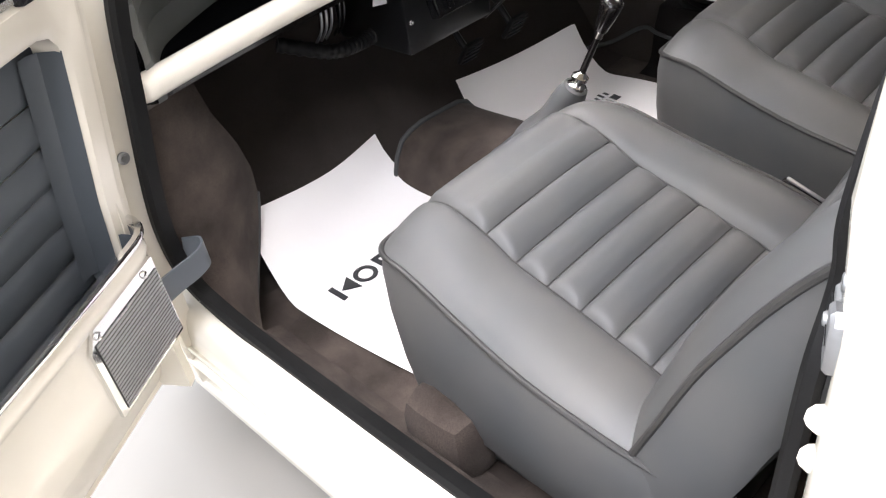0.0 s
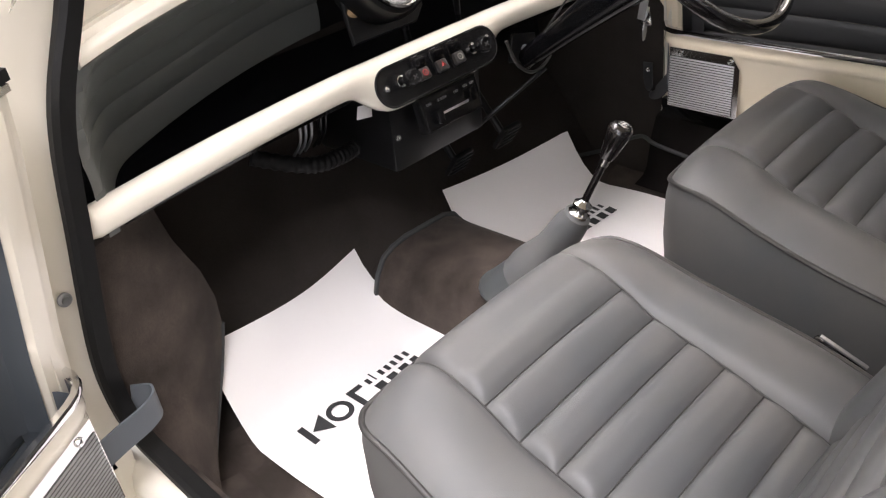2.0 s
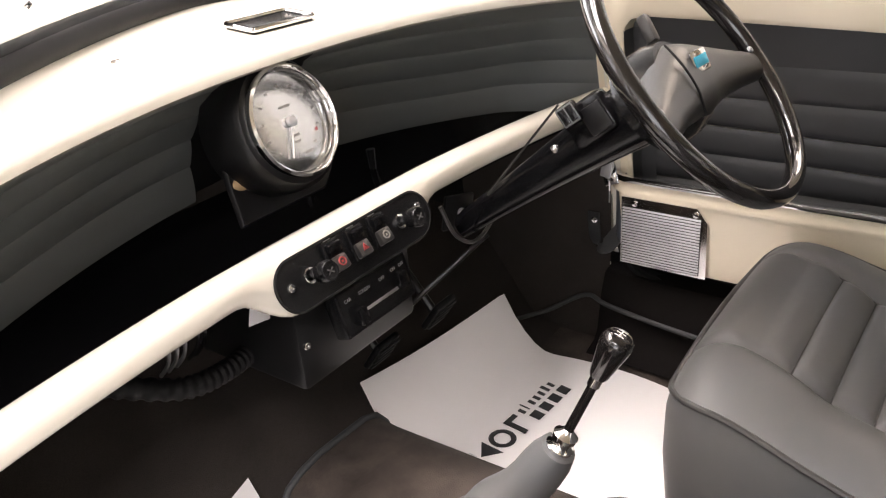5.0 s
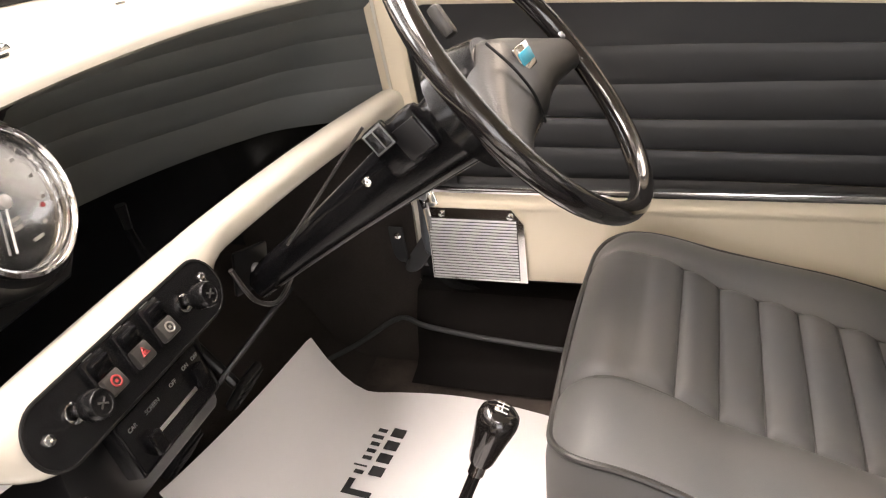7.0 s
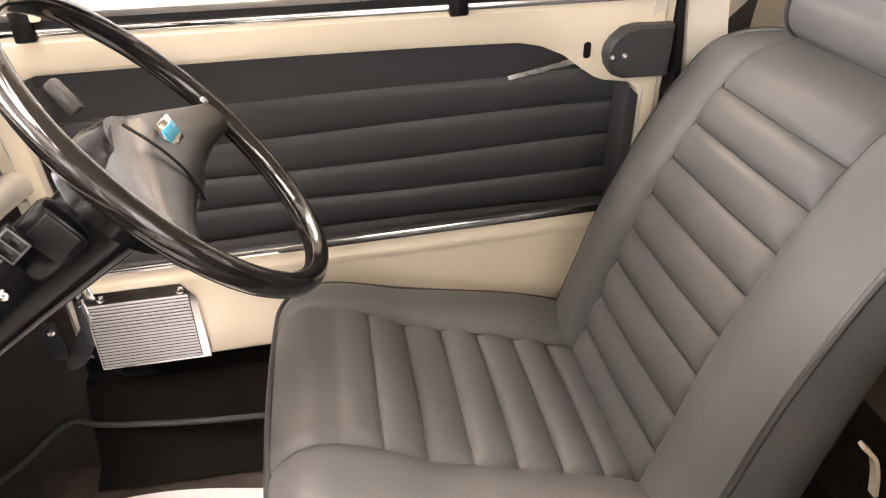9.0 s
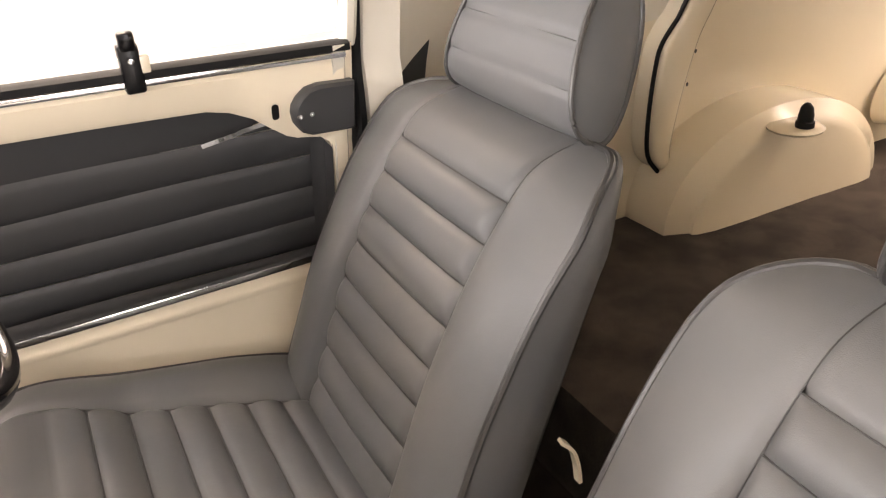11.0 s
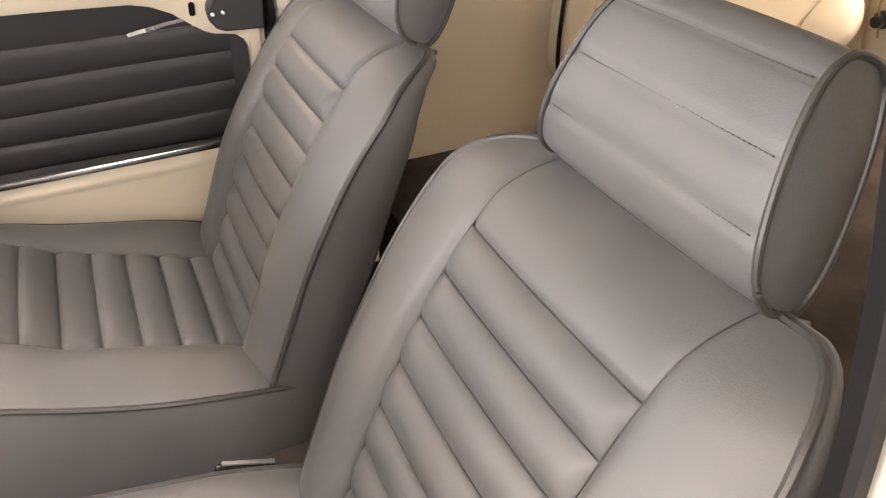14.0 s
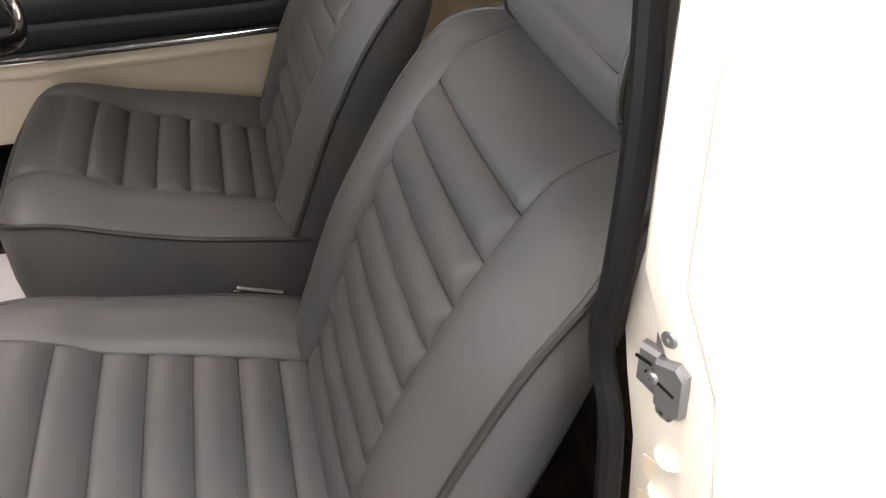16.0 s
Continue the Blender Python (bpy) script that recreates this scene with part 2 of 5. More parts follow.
def slab(outline, depth, m=None, r=0.0):
    """An outline of (x, y) given thickness along z, with a small chamfer r at the front."""
    n = len(outline)
    cx, cy = sum(p[0] for p in outline) / n, sum(p[1] for p in outline) / n

    def inset(d):
        out = []
        for x, y in outline:
            l = math.hypot(x - cx, y - cy) or 1
            out.append((x - (x - cx) / l * d, y - (y - cy) / l * d))
        return out

    rows = [[(x, y, 0) for x, y in outline], [(x, y, depth - r) for x, y in outline]]
    if r:
        rows.append([(x, y, depth) for x, y in inset(r)])
    v, f = loft(rows)
    return ([tuple(m @ Vector(q)) for q in v], f) if m is not None else (v, f)


def round_rect(w, h, r, n=5):
    out = []
    for cx, cy, a0 in ((w / 2 - r, h / 2 - r, 0), (-w / 2 + r, h / 2 - r, 90), (-w / 2 + r, -h / 2 + r, 180), (w / 2 - r, -h / 2 + r, 270)):
        out += [(cx + r * math.cos(radians(a0 + 90 * k / n)), cy + r * math.sin(radians(a0 + 90 * k / n))) for k in range(n + 1)]
    return out


def axis(at, z, x=(1, 0, 0)):
    """A turn whose z axis points along z and whose x axis lies near x, standing at the point."""
    z = Vector(z).normalized()
    y = z.cross(Vector(x)).normalized()
    x = y.cross(z)
    return Matrix.Translation(at) @ Matrix((x, y, z)).transposed().to_4x4()


def screw(parent, at, z, r=0.005, mat=None, name="screw"):
    m = axis(at, z, (0.3, 0.2, 0.93))
    s = Shape().add(lathe([(r, -0.001), (r, r * 0.25), (r * 0.8, r * 0.55), (r * 0.3, r * 0.62), (r * 0.3, r * 0.3), (0.0001, r * 0.3)], m, 14))
    return part(name, s, mat or CHROME, parent)


def curve(x, pts):
    """Smooth interpolation through (x, value) points in rising x."""
    xs, ys = [p[0] for p in pts], [p[1] for p in pts]
    if x <= xs[0]:
        return ys[0]
    if x >= xs[-1]:
        return ys[-1]
    i = max(k for k in range(len(xs)) if xs[k] <= x)
    i = min(i, len(xs) - 2)
    t = (x - xs[i]) / (xs[i + 1] - xs[i])

    def slope(k):
        if k <= 0:
            return (ys[1] - ys[0]) / (xs[1] - xs[0])
        if k >= len(xs) - 1:
            return (ys[-1] - ys[-2]) / (xs[-1] - xs[-2])
        return (ys[k + 1] - ys[k - 1]) / (xs[k + 1] - xs[k - 1])

    h = xs[i + 1] - xs[i]
    return ((2 * t ** 3 - 3 * t * t + 1) * ys[i] + (t ** 3 - 2 * t * t + t) * h * slope(i) + (-2 * t ** 3 + 3 * t * t) * ys[i + 1]
            + (t ** 3 - t * t) * h * slope(i + 1))


def words(text, size, m, mat, parent, name="lettering", depth=0.0003):
    data = bpy.data.curves.new(name, "FONT")
    data.body, data.size, data.extrude, data.align_x, data.align_y = text, size, depth, "CENTER", "CENTER"
    data.resolution_u = 3
    ob = new("lettering_curve", data)
    me = bpy.data.meshes.new_from_object(ob.evaluated_get(bpy.context.evaluated_depsgraph_get()))
    bpy.data.objects.remove(ob)
    bpy.data.curves.remove(data)
    v = [tuple(m @ p.co) for p in me.vertices]
    f = [tuple(p.vertices) for p in me.polygons]
    bpy.data.meshes.remove(me)
    return part(name, (v, f), mat, parent, smooth=False)


# ---------------------------------------------------------------- showroom
def flat_box(x0, x1, y0, y1, z0, z1, r=0.0):
    return rbox(x1 - x0, y1 - y0, z1 - z0, r, Matrix.Translation(((x0 + x1) / 2, (y0 + y1) / 2, (z0 + z1) / 2)))


structure("floor", flat_box(-6, 6, -6, 6, -0.1, 0), FLOOR, "glossy white showroom floor", "floor")
wall = Shape().add(flat_box(-6.1, -6, -6, 6, 0, 0.5)).add(flat_box(-6.1, -6, -6, 6, 2.95, 3.1)).add(flat_box(-6.1, -6, -6, -4, 0.5, 2.95)).add(flat_box(-6.1, -6, 4, 6, 0.5, 2.95))
structure("wall_west", wall, PLASTER, "white showroom wall with a wide shop window", "wall")
t = thing("window_1", (-6.05, 0, 0.5), "wide shop window in the white showroom wall", "window", kind="structure")
for y in (-4, -2, 0, 2, 4):
    part("window_frame", flat_box(-6.09, -6.02, y - 0.03, y + 0.03, 0.5, 2.95, 0.004), PLASTER, t)
for y in (-3, -1, 1, 3):
    part("window_pane", flat_box(-6.06, -6.05, y - 0.97, y + 0.97, 0.5, 2.95), GLASS, t).visible_shadow = False
# unseen east wall; its window is added to give the dial a bright reflection
wall = Shape().add(flat_box(6, 6.1, -6, 6, 0, 0.5)).add(flat_box(6, 6.1, -6, 6, 2.95, 3.1)).add(flat_box(6, 6.1, -6, -5.9, 0.5, 2.95)).add(flat_box(6, 6.1, -1.9, 6, 0.5, 2.95))
structure("wall_east", wall, PLASTER, "white showroom wall with a wide shop window", "wall")
t = thing("added_window_2", (6.05, -3.9, 0.5), "wide shop window in the white showroom wall", "window", kind="structure")
for y in (-5.9, -3.9, -1.9):
    part("window_frame", flat_box(6.02, 6.09, y - 0.03, y + 0.03, 0.5, 2.95, 0.004), PLASTER, t)
for y in (-4.9, -2.9):
    part("window_pane", flat_box(6.05, 6.06, y - 0.97, y + 0.97, 0.5, 2.95), GLASS, t).visible_shadow = False
wall = Shape().add(flat_box(-6.1, 6.1, 6, 6.1, 0, 0.5)).add(flat_box(-6.1, 6.1, 6, 6.1, 2.95, 3.1)).add(flat_box(-6.1, -4, 6, 6.1, 0.5, 2.95)).add(flat_box(4, 6.1, 6, 6.1, 0.5, 2.95))
structure("wall_north", wall, PLASTER, "white showroom wall with a wide shop window", "wall")
t = thing("window_3", (0, 6.05, 0.5), "wide shop window in the white showroom wall", "window", kind="structure")
for x in (-4, -2, 0, 2, 4):
    part("window_frame", flat_box(x - 0.03, x + 0.03, 6.02, 6.09, 0.5, 2.95, 0.004), PLASTER, t)
for x in (-3, -1, 1, 3):
    part("window_pane", flat_box(x - 0.97, x + 0.97, 6.05, 6.06, 0.5, 2.95), GLASS, t).visible_shadow = False
structure("wall_south", flat_box(-6.1, 6.1, -6.1, -6, 0, 3.1), PLASTER, "plain white showroom wall", "wall")
structure("ceiling", flat_box(-6.1, 6.1, -6.1, 6.1, 3.1, 3.2), PLASTER, "plain white showroom ceiling", "ceiling")

# ---------------------------------------------------------------- car body
body = thing("car_body", (0, 0.3, 0.15), "cream-painted two-door small car body with its passenger door open", "car body", kind="structure")


def plate(rows, mat, name, parent, label="", angle=40):
    return part(name, loft(rows, closed=False), mat, parent, label, angle)


# floor: flat in the middle, rising to the toe board
FLOORP = [(-0.30, 0.215), (0.40, 0.215), (0.62, 0.217), (0.78, 0.220), (0.87, 0.228), (0.93, 0.255), (0.98, 0.312), (1.05, 0.40), (1.13, 0.52), (1.16, 0.66)]


def floor_z(y):
    return curve(y, FLOORP)


ys = [-0.30 + 1.46 * k / 44 for k in range(45)]
floor_rows = []
for y in ys:
    z = floor_z(y)
    floor_rows.append([(x, y, z + 0.004 * noise.noise(Vector((x * 9, y * 9, 1.3)))) for x in [-0.63 + 1.26 * k / 44 for k in range(45)]])
part("floor_carpet", loft(floor_rows[:36], closed=False), CARPET, body, "dark brown cut-pile floor carpet")
part("toe_board_mat", loft(floor_rows[35:], closed=False), TOECARPET, body, "darker brown carpet on the toe board")
part("floor_pan", flat_box(-0.66, 0.66, -1.55, 1.2, 0.15, 0.19, 0.01), WHITE, body)


# sill with its rolled edge, on either side
def sill_profile(s):
    pts = [(0.585, 0.20), (0.590, 0.300), (0.598, 0.330), (0.612, 0.342), (0.632, 0.342), (0.644, 0.336), (0.652, 0.322), (0.657, 0.300), (0.658, 0.282), (0.661, 0.278), (0.666, 0.280), (0.668, 0.276), (0.666, 0.268), (0.660, 0.264),
           (0.660, 0.256), (0.668, 0.252), (0.671, 0.247), (0.669, 0.241), (0.660, 0.236), (0.650, 0.19), (0.60, 0.17)]
    return [(s * x, z) for x, z in pts]


for s in (-1, 1):
    rows = [[(x, y, z) for x, z in sill_profile(s)] for y in [-0.20 + (1.06 if s < 0 else 0.98) * k / 12 for k in range(13)]]
    part("sill", loft(rows, closed=True), WHITE, body, "painted door sill with a rolled lower lip")


# door jambs at the hinge side: a post that leans in above the waist
def post(rows):
    """Rows of (z, outline of (x, y)) lofted upwards."""
    return loft([[(x, y, z) for x, y in o] for z, o in rows])


for s in (-1, 1):
    rows = []
    for z, xo, xi, yf in ((0.20, 0.666, 0.636, 0.80), (0.35, 0.676, 0.640, 0.795), (0.52, 0.700, 0.634, 0.79), (0.67, 0.692, 0.606, 0.785),
                          (0.80, 0.676, 0.580, 0.78), (0.88, 0.655, 0.555, 0.775), (0.96, 0.62, 0.53, 0.74), (1.10, 0.59, 0.50, 0.66), (1.30, 0.54, 0.45, 0.56)):
        o = [(s * xo, yf + 0.01), (s * (xo - 0.012), yf), (s * (xi + 0.03), yf), (s * xi, yf + 0.004), (s * (xi - 0.004), yf + 0.03), (s * (xi + 0.02), yf + 0.07), (s * xo, yf + 0.08)]
        rows.append((z, o))
    part("front_pillar", post(rows), WHITE, body, "cream door pillar")
    rows = []
    for z, xo, xi, yf, yo in ((0.18, 0.66, 0.60, -0.085, -0.115), (0.40, 0.662, 0.597, -0.090, -0.120), (0.60, 0.658, 0.588, -0.092, -0.122), (0.70, 0.650, 0.578, -0.090, -0.122),
                              (0.745, 0.643, 0.562, -0.088, -0.121), (0.775, 0.634, 0.554, -0.087, -0.118), (0.80, 0.624, 0.556, -0.087, -0.112), (0.84, 0.609, 0.562, -0.088, -0.103),
                              (0.92, 0.600, 0.553, -0.092, -0.106), (1.02, 0.588, 0.541, -0.098, -0.112), (1.12, 0.572, 0.525, -0.104, -0.118), (1.30, 0.53, 0.48, -0.12, -0.13)):
        yf, yo = (yf - 0.016, yo) if s < 0 else (yf - 0.002, yo)
        o = [(s * xo, yo), (s * (xo - 0.003), yo + 0.005), (s * (xo - 0.010), yo + 0.010), (s * (xo - 0.020), yo + 0.015), (s * (xi + 0.010), yf + 0.008), (s * xi, yf + 0.002), (s * (xi - 0.004), yf - 0.05), (s * xo, yo - 0.05)]
        rows.append((z, o))
    part("rear_pillar", post(rows), WHITE, body, "cream lock pillar")

# rear flanks outside and the panels inside
for s in (-1, 1):
    rows = [[(s * (x + dx), y + dy, z) for x, z, dy in ((0.662, 0.16, 0), (0.663, 0.40, 0), (0.659, 0.60, 0), (0.651, 0.70, 0), (0.635, 0.775, 0.003), (0.610, 0.84, 0.018), (0.601, 0.92, 0.015), (0.574, 1.12, 0.004), (0.531, 1.30, -0.008))]
            for y, dx in [(-0.120 - d, 0.022 * (1 - math.exp(-d / 0.02)) + 0.03 * (1 - math.exp(-d / 0.3))) for d in (0, 0.008, 0.02, 0.035, 0.055, 0.08, 0.11, 0.15, 0.2, 0.3, 0.45, 0.7, 1.0, 1.45)]]
    part("rear_flank", loft(rows, closed=False), WHITE, body, "cream outer flank behind the door")
    k = 0.0 if s > 0 else 0.055
    rows = [[(s * (x - k), y, z) for x, z in ((0.68, 0.30), (0.685, 0.55), (0.68, 0.80), (0.645, 0.90), (0.59, 1.10), (0.53, 1.30))] for y in (-0.135, -0.35, -0.60, -0.70)]
    part("quarter_panel", loft(rows, closed=False), CREAM, body, "bare cream-painted inner side panel")
    rows = [[(s * 0.665, y, 0.38), (s * 0.672, y, 0.55), (s * 0.665, y, 0.80), (s * 0.63, y, 0.95), (s * 0.59, y, 1.10), (s * 0.53, y, 1.30)]
            for y in (-0.735, -0.76, -0.9, -1.2, -1.5, -1.585)]
    part("load_side_panel", loft(rows, closed=False), CREAM, body, "bare cream-painted load-bay side panel")

# roof
rows = []
for y in [0.60 - 2.25 * k / 10 for k in range(11)]:
    rows.append([(x, y, 1.345 - 0.05 * (abs(x) / 0.56) ** 3 - 0.02 * ((y + 0.5) / 1.1) ** 2) for x in [-0.56 + 1.12 * k / 12 for k in range(13)]])
part("roof", loft(rows, closed=False), CREAM, body, "cream roof panel")
part("tailboard", flat_box(-0.68, 0.68, -1.60, -1.55, 0.2, 0.66, 0.01), CREAM, body, "cream rear wall of the load bay")
part("rear_window_pane", flat_box(-0.62, 0.62, -1.58, -1.575, 0.66, 1.26), GLASS, body).visible_shadow = False

# load floor carpet behind the seats, with a bound front edge
rows = []
for y in [-0.23 - 1.3 * k / 20 for k in range(21)]:
    rows.append([(x, y, 0.405 + 0.003 * noise.noise(Vector((x * 11, y * 11, 4.4)))) for x in [-0.68 + 1.36 * k / 24 for k in range(25)]])
part("load_floor_carpet", loft(rows, closed=False), CARPET, body, "dark brown carpet over the load floor")
part("heel_board", flat_box(-0.6, 0.6, -0.26, -0.235, 0.2, 0.402, 0.004), CARPET, body, "carpeted step up to the load floor")


# wheel arches
def arch(s):
    rows = []
    for k in range(25):
        a = math.pi * k / 24
        y, z = -0.94 + 0.29 * math.cos(a), 0.395 + 0.215 * math.sin(a) ** 0.9
        y2, z2 = -0.94 + 0.245 * math.cos(a), 0.395 + 0.185 * math.sin(a) ** 0.9
        y3, z3 = -0.94 + 0.235 * math.cos(a), 0.395 + 0.165 * math.sin(a) ** 0.9
        rows.append([(s * 0.69, y, z), (s * 0.60, y, z), (s * 0.572, y, z - 0.003), (s * 0.552, y2, z2 + 0.004), (s * 0.545, y2, z2 - 0.002), (s * 0.540, y3, z3), (s * 0.535, -0.94 + 0.2 * math.cos(a), 0.39 + 0.10 * math.sin(a)),
                     (s * 0.535, -0.94, 0.39)])
    return loft(rows, closed=False)


for s in (-1, 1):
    w = part("wheel_arch", arch(s), CREAM, body, "cream pressed wheel arch")
    if s > 0:
        part("bump_plate", lathe([(0.0001, 0), (0.05, 0), (0.052, 0.004), (0.045, 0.008), (0.0001, 0.010)], Matrix.Translation((0.522, -0.905, 0.576)), 20), CREAM, w)
        part("rubber_bump_stop", lathe([(0.017, 0.008), (0.017, 0.018), (0.014, 0.020), (0.014, 0.030), (0.011, 0.045), (0.005, 0.052), (0.0001, 0.053)], Matrix.Translation((0.502, -0.905, 0.577)), 16), RUBBER, w,
             "black rubber bump stop")

# rolled front edge of the load-bay panel with the black sealing strip before it
FLANGE = [(0.505, 0.627, -0.690, -0.722), (0.530, 0.627, -0.669, -0.712), (0.556, 0.627, -0.660, -0.712), (0.610, 0.627, -0.659, -0.722), (0.665, 0.627, -0.663, -0.735), (0.715, 0.627, -0.670, -0.750),
          (0.742, 0.626, -0.676, -0.758), (0.766, 0.624, -0.690, -0.767), (0.792, 0.620, -0.708, -0.778), (0.846, 0.607, -0.722, -0.792), (0.95, 0.575, -0.735, -0.805), (1.12, 0.52, -0.75, -0.82), (1.28, 0.47, -0.76, -0.83)]
rows = []
for k in range(61):
    z = 0.505 + 0.775 * k / 60
    x, y0, y1 = (curve(z, [(r[0], r[c]) for r in FLANGE]) for c in (1, 2, 3))
    rows.append([(x + 0.06, y0, z), (x + 0.014, y0, z), (x + 0.004, y0 - 0.004, z), (x, y0 - 0.013, z), (x, y1 + 0.012, z), (x + 0.005, y1 + 0.003, z), (x + 0.016, y1 - 0.003, z), (x + 0.045, y1 - 0.014, z)])
flange = part("panel_flange", loft(rows, closed=False), CREAM, body, "rolled cream edge of the load-bay panel", 60)
part("sealing_strip", tube([(r[1][0] - 0.004, r[1][1] + 0.004, r[1][2]) for r in rows], 0.0042, 8), RUBBER, body, "black rubber sealing strip along the side panel")
for y, z in ((-0.734, 0.667), (-0.748, 0.725)):
    part("drilled_hole", lathe([(0.0001, 0), (0.0038, 0), (0.0038, 0.0006), (0.0001, 0.0006)], axis((0.6285, y, z), (-1, -0.3, 0)), 14), BLACK, flange)



# ---------------------------------------------------------------- door aperture seal
def aperture_seal(s, k0, k1):
    pts = smooth_path([(s * 0.49, 0.62, 1.20), (s * 0.533, 0.735, 0.95), (s * 0.586, 0.746, 0.82), (s * 0.616, 0.746, 0.68), (s * 0.636, 0.756, 0.55), (s * 0.637, 0.766, 0.47), (s * 0.630, 0.762, 0.405), (s * 0.620, 0.725, 0.365),
                       (s * 0.616, 0.65, 0.348), (s * 0.616, 0.50, 0.344), (s * 0.616, 0.25, 0.344), (s * 0.612, 0.05, 0.346), (s * 0.606, -0.03, 0.365), (s * 0.600, -0.070, 0.44), (s * 0.594, -0.080, 0.58)] + ([(s * 0.582, -0.082, 0.70), (s * 0.561, -0.081, 0.745), (s * 0.556, -0.081, 0.772), (s * 0.563, -0.082, 0.818), (s * 0.553, -0.090, 0.911), (s * 0.536, -0.095, 0.995),
                       (s * 0.512, -0.103, 1.12), (s * 0.477, -0.115, 1.27)] if s < 0 else [(s * 0.578, -0.086, 0.70), (s * 0.563, -0.086, 0.745), (s * 0.560, -0.086, 0.79), (s * 0.568, -0.089, 0.84), (s * 0.561, -0.093, 0.92),
                       (s * 0.549, -0.098, 1.02), (s * 0.532, -0.103, 1.12), (s * 0.497, -0.115, 1.27)]), 8)[k0:k1 + 1]
    if s > 0:
        pts = [p + Vector((0, 0.010, 0)) if p.y < 0 else p for p in pts]
    prof = [(-0.004, -0.016), (0.006, -0.016), (0.011, -0.008), (0.010, 0.004), (0.014, 0.012), (0.009, 0.018), (-0.003, 0.017), (-0.009, 0.009), (-0.007, -0.004)]
    return sweep(pts, [(x * (0.70 if k0 == 100 and s < 0 else 0.85), y * (0.52 if k0 == 100 and s < 0 else 0.72)) for x, y in prof], (s, 0, 0.02))


for s in (-1, 1):
    t = thing("door_seal", (s * 0.58, 0.3, 0.28), "black rubber door seal around the opening", "door seal", "door seals")
    part("pillar_strip", aperture_seal(s, 0, 52), RUBBER, t)
    part("sill_strip", aperture_seal(s, 52, 100), RUBBER, t)
    part("lock_side_strip", aperture_seal(s, 100, 177), RUBBER, t)


# ---------------------------------------------------------------- carpets on the sides
def kick(rows_, bulge):
    """Rows of (z, post x, post y, inner x, inner y) from the top down, rounded towards the seats."""
    out = []
    for z, xl, yl, xr, yr in rows_:
        out.append([(xl + (xr - xl) * u, yl + (yr - yl) * u - bulge * math.sin(math.pi * u), z + 0.003 * noise.noise(Vector((u * 5, z * 14, 2.2)))) for u in [k / 14 for k in range(15)]])
    return out


for s in (-1, 1):
    t = thing("kick_panel_carpet", (s * 0.58, 0.9, 0.25), "dark brown carpeted side panel of the footwell", "carpet panel", "footwell side carpets")
    if s < 0:
        prof = [(0.655, -0.612, 0.776, -0.492, 0.853), (0.64, -0.614, 0.776, -0.490, 0.852), (0.58, -0.618, 0.777, -0.478, 0.850), (0.52, -0.622, 0.777, -0.455, 0.850), (0.47, -0.624, 0.776, -0.445, 0.850), (0.42, -0.622, 0.770, -0.445, 0.855),
                (0.38, -0.617, 0.757, -0.452, 0.862), (0.345, -0.612, 0.742, -0.466, 0.858), (0.315, -0.606, 0.727, -0.492, 0.838), (0.290, -0.600, 0.712, -0.525, 0.805), (0.270, -0.594, 0.70, -0.558, 0.765), (0.255, -0.588, 0.69, -0.578, 0.725)]
        rows = kick(prof, 0.012)
        part("carpet_face", loft(rows, closed=False), CARPET, t)
        part("edge_binding", tube(smooth_path([r[-1] for r in rows[5:]], 3), 0.0035, 8), BINDING, t)
        part("return_face", loft([[r[-1], (r[-1][0] - 0.02, r[-1][1] + 0.12, r[-1][2]), (r[-1][0] - 0.03, r[-1][1] + 0.30, r[-1][2])] for r in rows], closed=False), CARPET, t)
    else:
        prof = [(0.70, 0.600, 0.776, 0.56, 1.15), (0.50, 0.615, 0.777, 0.575, 1.15), (0.38, 0.617, 0.777, 0.58, 1.15), (0.30, 0.60, 0.78, 0.57, 1.15), (0.24, 0.585, 0.78, 0.55, 1.15), (0.205, 0.583, 0.78, 0.548, 1.15)]
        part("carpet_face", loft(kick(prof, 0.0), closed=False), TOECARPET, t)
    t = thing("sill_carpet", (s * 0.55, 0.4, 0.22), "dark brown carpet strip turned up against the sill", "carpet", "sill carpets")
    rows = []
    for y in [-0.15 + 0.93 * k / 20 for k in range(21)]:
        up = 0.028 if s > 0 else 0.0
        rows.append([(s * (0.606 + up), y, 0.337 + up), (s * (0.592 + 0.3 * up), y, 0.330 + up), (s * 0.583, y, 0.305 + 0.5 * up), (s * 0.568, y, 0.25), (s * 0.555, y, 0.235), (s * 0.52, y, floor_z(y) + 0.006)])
    # driver's strip gets the darkened copy: shade under the door, held in colour
    part("carpet_face", loft(rows, closed=False), CARPET if s < 0 else SHADED_SILLCARPET, t)
t = thing("footwell_mat_edge", (0.6, 0.7, 0.28), "bound edge of the driver's footwell carpet", "carpet binding")
part("binding", tube(smooth_path([(0.50, 0.93, 0.262), (0.555, 0.88, 0.27), (0.588, 0.815, 0.305), (0.575, 0.76, 0.302), (0.566, 0.65, 0.294), (0.562, 0.52, 0.288), (0.562, 0.4, 0.286)], 6), 0.0045, 8), BINDING, t)

# seat cross member with its carpet end
t = thing("seat_cross_member", (0, 0.37, 0.215), "carpet-covered cross member under the front of the seats", "cross member")
part("carpet_cover", flat_box(-0.572, 0.572, 0.305, 0.425, 0.205, 0.336, 0.04), CARPET, t)
part("steel_end", flat_box(-0.50, -0.47, 0.335, 0.43, 0.30, 0.345, 0.006), CREAM, t)


